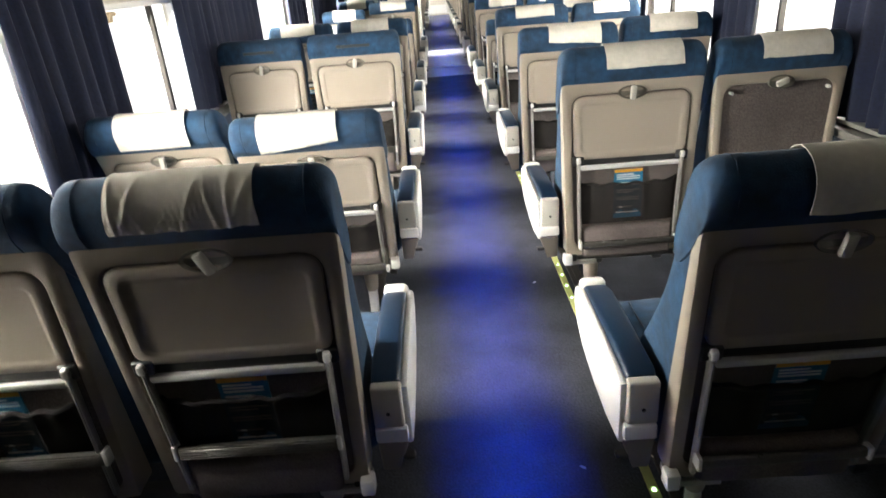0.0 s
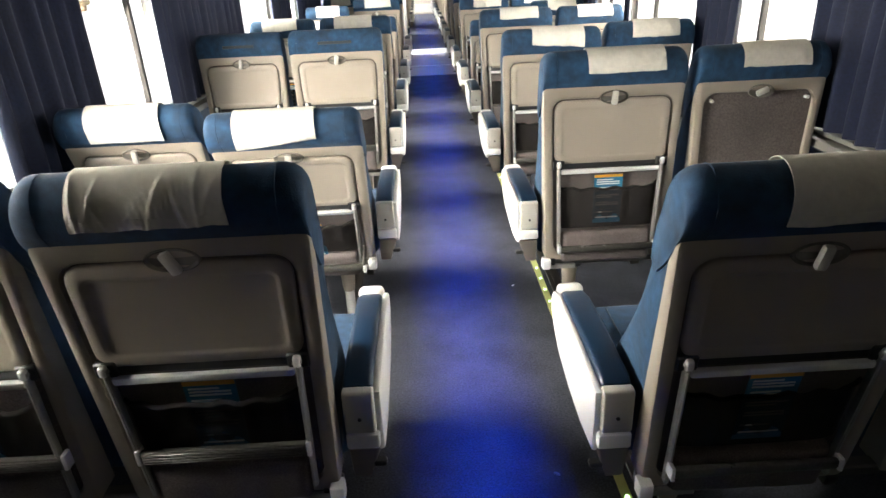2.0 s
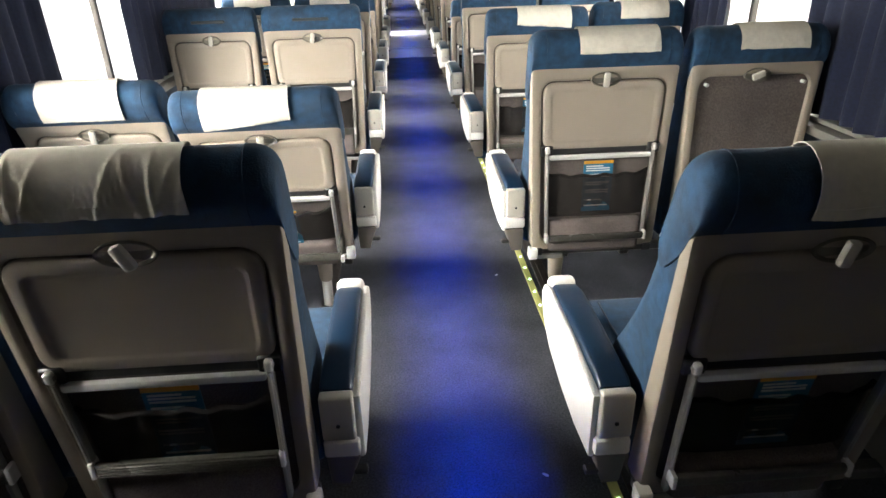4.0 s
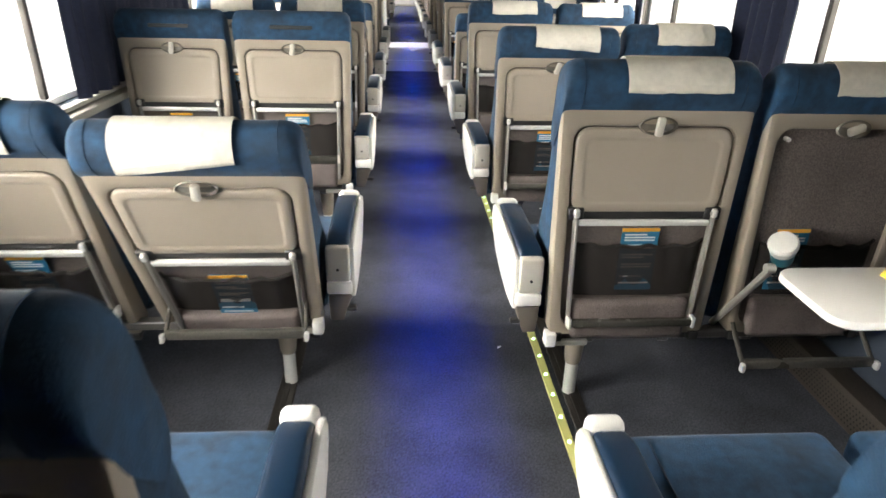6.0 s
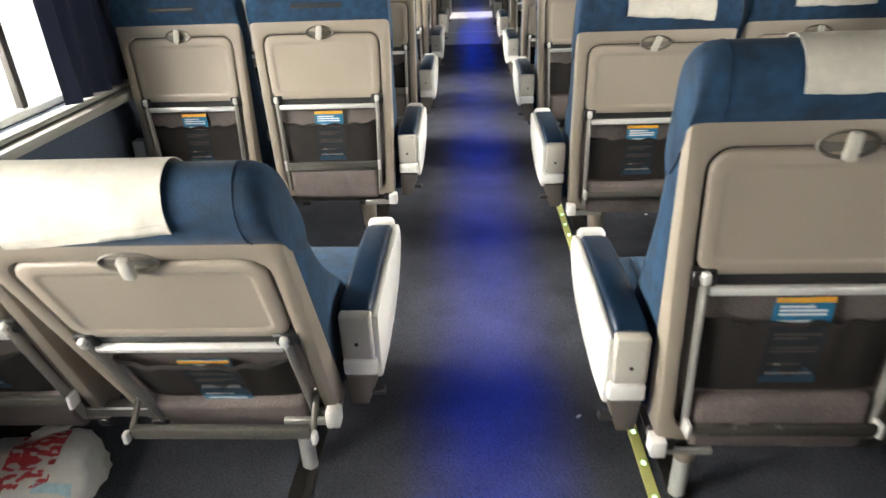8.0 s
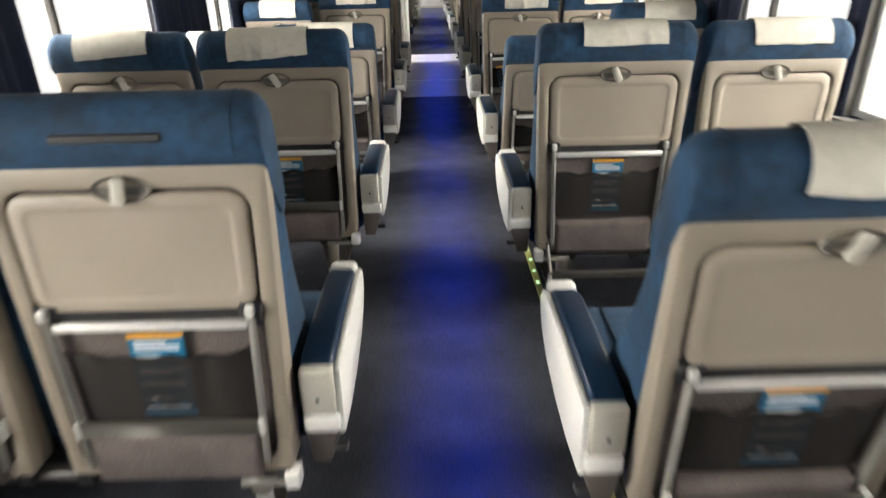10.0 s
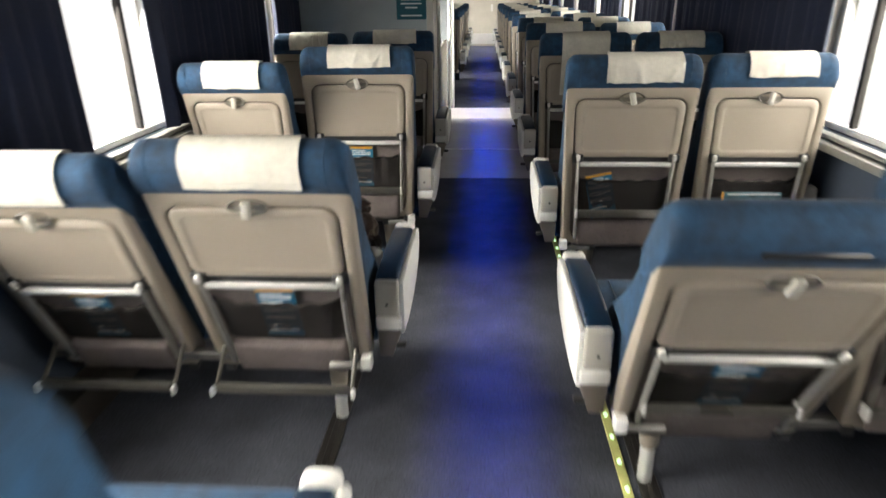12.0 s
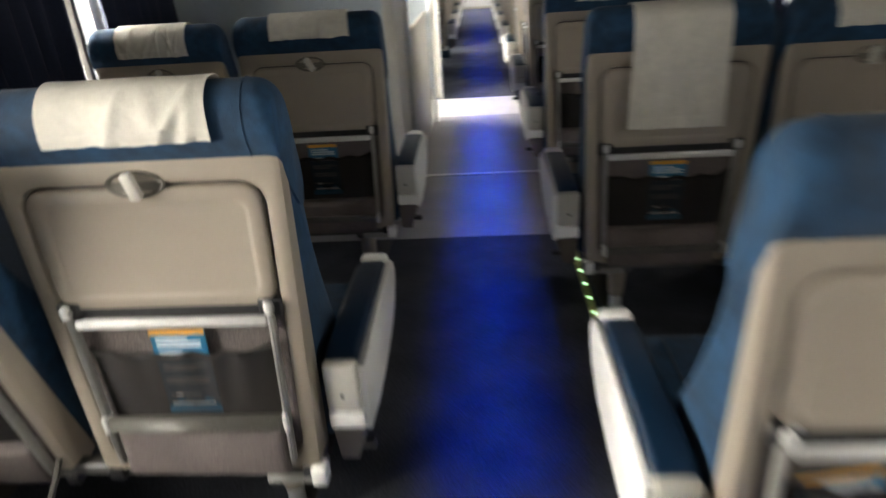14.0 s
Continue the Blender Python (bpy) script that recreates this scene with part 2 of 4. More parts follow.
def rrect(x0, x1, z0, z1, r, n=5):
    pts = []
    for cx, cz, a0 in ((x1 - r, z1 - r, 0), (x0 + r, z1 - r, 90), (x0 + r, z0 + r, 180), (x1 - r, z0 + r, 270)):
        for i in range(n + 1):
            a = radians(a0 + 90 * i / n)
            pts.append((cx + r * math.cos(a), cz + r * math.sin(a)))
    return pts


def plate(outline, y0, y1, bevel=0.0, seg=2):
    """An (x, z) outline with thickness along y; y0 is the face that the bevel softens."""
    bm = bmesh.new()
    a = [bm.verts.new((x, y0, z)) for x, z in outline]
    b = [bm.verts.new((x, y1, z)) for x, z in outline]
    k = len(outline)
    bm.faces.new(a)
    bm.faces.new(b[::-1])
    for i in range(k):
        bm.faces.new((a[i], b[i], b[(i + 1) % k], a[(i + 1) % k]))
    if bevel:
        bmesh.ops.recalc_face_normals(bm, faces=bm.faces)
        es = [e for e in bm.edges if all(abs(v.co.y - y0) < 1e-6 for v in e.verts)]
        bmesh.ops.bevel(bm, geom=es, offset=bevel, segments=seg, affect="EDGES", profile=0.5)
    return bm


def ring(outer, inner, y0, y1, lip=0.008):
    """A frame between two outlines of the same count, with rounded outer and inner lips at y0."""
    bm = bmesh.new()
    k = len(outer)

    def shrink(pts, d):
        cx = sum(p[0] for p in pts) / k
        cz = sum(p[1] for p in pts) / k
        w = max(abs(p[0] - cx) for p in pts)
        h = max(abs(p[1] - cz) for p in pts)
        return [(cx + (x - cx) * (w + d) / w, cz + (z - cz) * (h + d) / h) for x, z in pts]

    rows = [(outer, y1), (outer, y0 + lip), (shrink(outer, -0.35 * lip), y0 + 0.3 * lip), (shrink(outer, -1.2 * lip), y0),
            (shrink(inner, lip), y0), (shrink(inner, 0.3 * lip), y0 + 0.3 * lip), (inner, y0 + lip), (inner, y1)]
    loops = [[bm.verts.new((x, y, z)) for x, z in pts] for pts, y in rows]
    for a, b in zip(loops, loops[1:] + loops[:1]):
        for i in range(k):
            bm.faces.new((a[i], a[(i + 1) % k], b[(i + 1) % k], b[i]))
    return bm


def loft(sections, closed=True, caps=True):
    """Sections: lists of 3D points of one count."""
    bm = bmesh.new()
    loops = [[bm.verts.new(p) for p in s] for s in sections]
    k = len(loops[0])
    for a, b in zip(loops, loops[1:]):
        for i in range(k if closed else k - 1):
            bm.faces.new((a[i], a[(i + 1) % k], b[(i + 1) % k], b[i]))
    if caps:
        bm.faces.new(loops[0][::-1])
        bm.faces.new(loops[-1])
    return bm


def smooth_outline(pts, n=4):
    """A closed Catmull-Rom line through points."""
    out = []
    k = len(pts)
    for i in range(k):
        p0, p1, p2, p3 = (Vector(pts[(i + j) % k]) for j in (-1, 0, 1, 2))
        for j in range(n):
            t = j / n
            out.append(tuple(0.5 * (2 * p1 + (p2 - p0) * t + (2 * p0 - 5 * p1 + 4 * p2 - p3) * t * t + (3 * p1 - p0 - 3 * p2 + p3) * t ** 3)))
    return out


# ---- the coach itself ----
Y0, Y1, CEIL = -2.0, 24.2, 2.12
VEST0, BAND0, VEST1 = 9.87, 12.58, 13.36


def structure(name, bm, material, label, category, **kw):
    return tagged(place(name, finish(bm, material, name, **kw)), label, category, kind="structure")


structure("floor", box(-1.62, 1.62, Y0, VEST0, -0.06, 0.0), M_CARPET, "dark blue-grey low-pile carpet along the aisle and under the seats", "floor")
structure("floor_vestibule", box(-1.62, 1.62, VEST0, BAND0, -0.06, 0.003), M_VEST, "grey floor of the middle vestibule", "floor")
# palest stretch of the floor, 12.58 to 13.36 m ahead
structure("floor_sheet", box(-1.62, 1.62, BAND0, VEST1, -0.06, 0.004), M_FLOORBAND, "pale floor band across the aisle", "floor")
structure("floor_far", box(-1.62, 1.62, VEST1, Y1, -0.06, 0.0), M_CARPET, "dark blue-grey carpet of the far seating section", "floor")
structure("ceiling", box(-1.62, 1.62, Y0, Y1, CEIL, CEIL + 0.05), M_CEIL, "unseen ceiling panels of the coach, darkened to cut bounced light", "ceiling")
# unseen closing wall, its distance set by how dim the nearest rows should be
structure("wall_back", box(-1.62, 1.62, Y0 - 0.08, Y0, 0, CEIL), M_PART, "unseen blue-grey wall that closes the coach at the back", "wall")
bm = box(-1.62, -0.40, Y1, Y1 + 0.08, 0, CEIL)
add_box(bm, 0.40, 1.62, Y1, Y1 + 0.08, 0, CEIL)
add_box(bm, -0.40, 0.40, Y1, Y1 + 0.08, 2.0, CEIL)
structure("wall_front", bm, M_WALL, "ivory end bulkhead with the vestibule doorway", "wall")
structure("trim", box(-0.42, 0.42, 10.885, 10.925, 0.003, 0.009, 0.002, 1), M_ALU, "thin bright metal threshold strip across the aisle", "threshold")


def side_wall(s):
    x0, x1 = s * WALL_X, s * (WALL_X + 0.10)
    lo, hi = min(x0, x1), max(x0, x1)
    bm = bmesh.new()
    add_box(bm, lo, hi, Y0, Y1, HEAD, CEIL)
    edges = [Y0] + [v for ab in OPENINGS[s] for v in ab] + [Y1]
    for a, b in zip(edges[0::2], edges[1::2]):
        add_box(bm, lo, hi, a, b, SILL, HEAD)
    structure("wall_left" if s < 0 else "wall_right", bm, M_WALL, "ivory moulded window wall of the coach", "wall", smooth=False)
    structure("wall_panel", box(lo, hi, Y0, Y1, 0.0, SILL), M_WALLLOW, "blue-grey carpeted lower wall below the windows", "wall panel", smooth=False)
    # two-step metal ledge under the windows
    led_ = box(min(s * 1.455, x0 - s * 0.002), max(s * 1.455, x0 - s * 0.002), Y0, 10.1, 0.800, 0.835, 0.006)
    add_box(led_, min(s * 1.49, x0 - s * 0.002), max(s * 1.49, x0 - s * 0.002), Y0, 10.1, 0.842, 0.862, 0.005)
    structure("window_ledge", led_, M_LEDGE, "grey two-step ledge under the windows", "ledge")
    structure("heater_duct", box(min(s * 1.43, x0 - s * 0.003), max(s * 1.43, x0 - s * 0.003), Y0, Y1, 0.0, 0.14, 0.012), M_HEATER,
              "brown metal heater duct along the wall at the floor", "heater")


# where the upright bar stands when it is not at its usual place, from the middle of the window
MULLION = {(-1, 3): -0.24}
for s in (-1, 1):
    side_wall(s)
    for i, (a, b) in enumerate(OPENINGS[s]):
        x = s * (WALL_X + 0.05)
        w = tagged(new("window_%d" % (i + 1)), "coach window with a grey metal frame, bright daylight outside", "window", kind="structure")
        w.matrix_basis = pose(x, (a + b) / 2, 0)
        h = (b - a) / 2
        bm = bmesh.new()
        for y0, y1, z0, z1 in ((-h, -h + 0.035, SILL, HEAD), (h - 0.035, h, SILL, HEAD), (-h + 0.035, h - 0.035, SILL, SILL + 0.03), (-h + 0.035, h - 0.035, HEAD - 0.03, HEAD)):
            add_box(bm, -0.02, 0.02, y0, y1, z0, z1, 0.005, 1)
        place("window_frame", finish(bm, M_ALU, "window_frame"), w)
        if (s, i) == (-1, 1):
            catch = box(0.022, 0.060, -h + 0.30, -h + 0.37, HEAD - 0.055, HEAD - 0.034, 0.006)
            add_box(catch, 0.030, 0.050, -h + 0.31, -h + 0.35, HEAD - 0.080, HEAD - 0.050, 0.005)
            place("catch", finish(catch, M_RACK, "catch"), w, label="tan plastic window catch")
        bar = MULLION.get((s, i), h * 0.45)
        place("mullion", finish(box(-0.015, 0.015, bar, bar + 0.03, SILL + 0.03, HEAD - 0.03, 0.004, 1), M_TRACK, "mullion"), w)
        for y0, y1 in ((-h + 0.035, bar), (bar + 0.03, h - 0.035)):
            g = place("pane", finish(box(-0.003, 0.003, y0, y1, SILL + 0.03, HEAD - 0.03), M_GLASS, "pane"), w)
            g.visible_shadow = False


def curtain(s, a, b):
    n = max(8, int((b - a) * 90))
    secs = []
    for z in (0.870, 1.0, 1.2, 1.45, 1.64):
        flare = 1.0 + 0.25 * (1.76 - z)
        row = []
        ph = (a * 13.7) % 6.28
        for i in range(n + 1):
            y = a + (b - a) * i / n
            d = 0.018 * flare * math.sin(y * 62 + ph + 0.8 * math.sin(y * 9 + z)) + 0.010 * math.sin(y * 23 + z * 1.5)
            row.append((s * (WALL_X - 0.052 + d), y + 0.006 * math.sin(z * 5 + y * 7), z))
        back = [(p[0] + s * 0.005, p[1], p[2]) for p in row[::-1]]
        secs.append(row + back)
    ob = place("curtain", finish(loft(secs), M_CURTAIN, "curtain", angle=80))
    tagged(ob, "dark navy pleated curtain hanging beside a window", "curtain", "window curtains")


for s in (-1, 1):
    for a, b in CURTAINS[s]:
        curtain(s, a, b)

for s in (-1, 1):
    a, z = min(s * 1.02, s * 1.53), max(s * 1.02, s * 1.53)
    y_end = 10.1 if s < 0 else 22.5
    rack = tagged(place("luggage_rack", finish(box(a, z, Y0 + 0.02, y_end, 1.66, 1.70, 0.012), M_RACK, "luggage_rack")), "tan overhead luggage rack along the window wall", "luggage rack", kind="structure")
    place("rack_lip", finish(box(min(s * 0.985, s * 1.018), max(s * 0.985, s * 1.018), Y0 + 0.02, y_end, 1.655, 1.74, 0.010), M_ALU, "rack_lip"), rack)

# seat tracks and the glowing floor strip
for s in (-1, 1):
    for k, (a, b) in enumerate(((Y0 + 0.02, VEST0 - 0.02), (VEST1 + 0.02, 22.0))):
        bm = box(s * 0.525 - 0.032, s * 0.525 + 0.032, a, b, 0.0, 0.008, 0.003, 1)
        add_box(bm, s * 0.525 - 0.010, s * 0.525 + 0.010, a, b, 0.008, 0.012, 0.002, 1)
        structure("seat_track", bm, M_TRACK, "dark metal seat track let into the carpet", "track")
strip = structure("floor_strip", box(0.438, 0.470, Y0 + 0.02, VEST0 - 0.03, 0.0, 0.007, 0.002, 1), M_YELLOW, "yellow glow strip with small lamps along the aisle edge", "floor strip")
bm = bmesh.new()
bmesh.ops.create_uvsphere(bm, u_segments=8, v_segments=4, radius=0.0075)
lamp_mesh = finish(bm, M_LED, "lamp")
for i in range(75):
    place("lamp", lamp_mesh, strip, pose(0.454, 0.3 + 0.125 * i, 0.007))

# middle vestibule: partition, aisle wall, poles
structure("wall_partition", box(-WALL_X, -0.46, 10.12, 10.17, 0, CEIL), M_PART, "blue-grey partition wall behind the last left row", "wall")
bm = box(-0.46, -0.42, 10.172, 10.95, 0, CEIL)
add_box(bm, -0.46, -0.42, 13.45, 14.0, 0, CEIL)
structure("wall_stairwell", bm, M_WALL, "ivory wall of the stairwell beside the aisle", "wall")
structure("guard_panel", box(-0.458, -0.425, 10.95, 12.45, 0, 0.95, 0.008), M_WALL, "ivory waist-high guard panel of the stairwell", "guard panel")
structure("wall_stairwell_far", box(-WALL_X, -0.46, 13.93, 13.99, 0, CEIL), M_PART, "blue-grey partition beyond the stairwell", "wall")
structure("trim_partition", box(-0.462, -0.405, 10.085, 10.118, 0.0, CEIL, 0.008), M_IVORY, "ivory edge trim of the partition", "trim")
for y in (10.55, 12.44, 13.42):
    structure("trim_pole", tube([(-0.395, y, 0.0), (-0.395, y, 2.1)], 0.016, 12), M_ALU, "polished metal grab pole by the stairwell", "pole")
sign = tagged(new("partition_sign"), "small teal notice fixed on the partition", "sign")
sign.matrix_basis = pose(-0.585, 10.112, 1.36)
place("board", finish(box(-0.12, 0.12, -0.004, 0.004, -0.10, 0.10, 0.003, 1), M_TEAL, "board"), sign)
for k, (w, z) in enumerate(((0.16, 0.05), (0.17, 0.02), (0.10, -0.01), (0.17, -0.07))):
    place("printed_line", finish(box(-w / 2, w / 2, -0.0062, -0.0042, z - 0.006, z + 0.006), M_PRINT, "printed_line"), sign)
# end doorway
door = tagged(place("door_1", finish(box(-0.395, 0.395, Y1 + 0.02, Y1 + 0.06, 0.0, 2.0, 0.004, 1), M_WALL, "door_1")), "ivory sliding end door", "door", kind="structure")
place("kick_plate", finish(box(-0.36, 0.36, Y1 + 0.008, Y1 + 0.018, 0.05, 0.35, 0.003, 1), M_ALU, "kick_plate"), door)
place("door_handle", finish(box(0.24, 0.30, Y1 - 0.01, Y1 + 0.018, 0.95, 1.15, 0.006), M_ALU, "door_handle"), door)

# ---- seats ----
PIVOT = Vector((0, 0.19, 0.445))
MESH = {}


TAPERED = ("shell", "backrest", "carpet_panel", "tray_table", "pocket", "pocket_hem", "lower_pad", "tray_gap", "tray_bar")


def taper(z):
    """The shells narrow towards the seat."""
    return 1 - 0.085 * max(0.0, 1.09 - z) / 0.69


def back_mesh(key, bm, material, **kw):
    if key in TAPERED:
        for v in bm.verts:
            v.co.x *= taper(v.co.z)
    bmesh.ops.translate(bm, verts=bm.verts, vec=-PIVOT)
    MESH[key] = finish(bm, material, key, **kw)


def base_mesh(key, bm, material, **kw):
    MESH[key] = finish(bm, material, key, **kw)


def headrest_profile(grow=0.0):
    pts = [(0.004, 1.080), (-0.016, 1.122), (-0.013, 1.174), (0.012, 1.207), (0.047, 1.217), (0.080, 1.200), (0.100, 1.152), (0.108, 1.085), (0.116, 1.000), (0.090, 0.960), (0.050, 1.000), (0.020, 1.045)]
    c = Vector((0.042, 1.12))
    out = []
    for p in smooth_outline(pts, 3):
        v = Vector(p) - c
        v = v * (1 + grow / v.length)
        out.append(tuple(c + v))
    return out


def build_back_meshes():
    # blue back cushion with thicker lumbar
    prof = [(0.074, 0.395), (0.029, 1.080), (0.098, 1.080), (0.112, 1.04), (0.126, 0.95), (0.150, 0.86), (0.182, 0.78), (0.227, 0.69), (0.276, 0.60), (0.308, 0.52), (0.314, 0.455), (0.250, 0.41)]
    back_mesh("backrest", prism(prof, -0.2740, 0.2740, 0.008, 2), M_PLUSH)
    outer, inner = rrect(-0.277, 0.277, 0.362, 1.095, 0.022), rrect(-0.238, 0.238, 0.392, 1.041, 0.050)
    bm = ring(outer, inner, 0.0, 0.078, 0.010)
    for v in bm.verts:
        if v.co.y > 0.05:
            v.co.y = 0.026 + 0.054 * (1.095 - v.co.z) / 0.733
    back_mesh("shell", bm, M_SHELL)
    back_mesh("carpet_panel", plate(rrect(-0.245, 0.245, 0.385, 1.048, 0.05), 0.016, 0.027), M_PANEL)
    # folded tray table with a raised rim
    secs = []
    for d, y in ((0.0, 0.015), (0.0, 0.007), (0.002, 0.003), (0.007, 0.0005), (0.026, 0.0), (0.030, 0.0008), (0.034, 0.0030), (0.039, 0.0036), (0.11, 0.0036)):
        r = max(0.042 - d * 0.6, 0.012)
        secs.append([(x, y, z) for x, z in rrect(-0.232 + d, 0.232 - d, 0.784 + d * 0.9, 1.035 - d, r, 6)])
    back_mesh("tray_table", loft(secs), M_TRAY, angle=60)
    # latch bowl and handle
    bm = bmesh.new()
    secs = []
    for rx, rz, y in ((0.056, 0.027, 0.004), (0.056, 0.027, -0.003), (0.054, 0.0255, -0.0052), (0.051, 0.023, -0.0040), (0.047, 0.020, 0.0005), (0.036, 0.014, 0.0015), (0.012, 0.005, 0.002)):
        secs.append([(rx * math.cos(a), y, 1.043 + rz * math.sin(a)) for a in [2 * math.pi * k / 24 for k in range(24)]])
    bm.free()
    back_mesh("latch_recess", loft(secs), M_BOWL)
    bm = box(-0.012, 0.012, -0.024, -0.006, 1.016, 1.070, 0.007)
    back_mesh("latch", bm, M_IVORY)
    back_mesh("hinge", box(-0.024, 0.024, -0.006, 0.015, 0.760, 0.800, 0.004, 1), M_DARK)
    # black strip that puts in the shade of the slit below the tray
    back_mesh("tray_gap", box(-0.225, 0.225, 0.004, 0.0155, 0.764, 0.792, 0.002, 1), M_DARK)
    bm = box(-0.207, 0.207, -0.014, 0.004, 0.744, 0.764, 0.006)
    back_mesh("tray_bar", bm, M_ALU)
    bm = box(-0.0068, 0.0068, -0.015, 0.006, 0.395, 0.795, 0.005)
    add_box(bm, -0.0025, 0.0025, -0.0175, -0.014, 0.41, 0.765, 0.001, 1)
    add_tube(bm, [(0, -0.017, 0.783), (0, 0.004, 0.783)], 0.0105, 12)
    back_mesh("tray_arm", bm, M_STEEL)
    back_mesh("arm_cap", box(-0.0085, 0.0085, -0.021, -0.004, 0.772, 0.799, 0.0055, 3), M_ALU)
    back_mesh("stud", tube([(0, -0.006, 1.012), (0, 0.017, 1.012)], 0.0065, 10), M_ALU)
    # mesh pocket that sags forward, gathered hem
    secs = []
    for z in [0.505 + 0.185 * k / 7 for k in range(8)]:
        u = (z - 0.505) / 0.185
        row = []
        for i in range(29):
            x = -0.212 + 0.424 * i / 28
            edge = 1 - (abs(x) / 0.212) ** 6
            y = 0.015 - edge * (0.012 + 0.014 * u + 0.004 * u * math.sin(x * 95 + 1.3))
            row.append((x, y, z + (0.004 * math.sin(x * 70) - 0.010 * edge) * u))
        secs.append(row + [(p[0], p[1] + 0.003, p[2]) for p in row[::-1]])
    back_mesh("pocket", loft(secs), M_NET, angle=80)
    pts = [(x, 0.015 - (1 - (abs(x) / 0.212) ** 6) * 0.026 - 0.003 * math.sin(x * 95 + 1.3), 0.688 + 0.004 * math.sin(x * 70) - 0.010 * (1 - (abs(x) / 0.212) ** 6)) for x in [-0.21 + 0.42 * i / 28 for i in range(29)]]
    back_mesh("pocket_hem", tube(pts, 0.006, 6), M_NET)
    bm = box(-0.205, 0.205, -0.016, 0.034, 0.352, 0.492, 0.020, 3)
    bmesh.ops.subdivide_edges(bm, edges=[e for e in bm.edges if e.calc_length() > 0.3], cuts=24, use_grid_fill=True)
    for v in bm.verts:
        if v.co.y < 0.01:
            v.co.y += 0.004 * noise.noise(Vector((v.co.x * 14, v.co.z * 9, 4)))
        v.co.z += 0.006 * noise.noise(Vector((v.co.x * 9, 2, v.co.z * 5)))
    back_mesh("lower_pad", bm, M_PAD)
    back_mesh("shell_foot", box(-0.018, 0.018, -0.006, 0.05, 0.340, 0.372, 0.006), M_DARK)
    # headrest roll with rounded ends
    prof = headrest_profile()
    secs = []
    for x in (-0.2765, -0.2755, -0.272, -0.265, -0.255, -0.243, -0.228, -0.15, -0.05, 0.05, 0.15, 0.228, 0.243, 0.255, 0.265, 0.272, 0.2755, 0.2765):
        k = math.sqrt(max(0.0, 1 - (max(0.0, abs(x) - 0.236) / 0.0406) ** 2))
        top = 0.76 + 0.24 * k
        secs.append([(x, 0.052 + (p[0] - 0.052) * (1 - 0.13 * (1 - k) * min(1.0, max(0.0, (p[1] - 1.03) / 0.09))), 1.060 + (p[1] - 1.060) * (top if p[1] > 1.060 else 1.0)) for p in prof])
    back_mesh("headrest", loft(secs), M_PLUSH, angle=70)
    loop = [(0, p[0], p[1]) for p in headrest_profile(0.0005)]
    bm = bmesh.new()
    add_tube(bm, loop + loop[:1], 0.0012, 6, caps=False)
    back_mesh("piping", bm, M_PLUSH)
    back_mesh("hook_strip", box(-0.10, 0.10, -0.0225, -0.012, 1.135, 1.152, 0.003, 1), M_DARK)


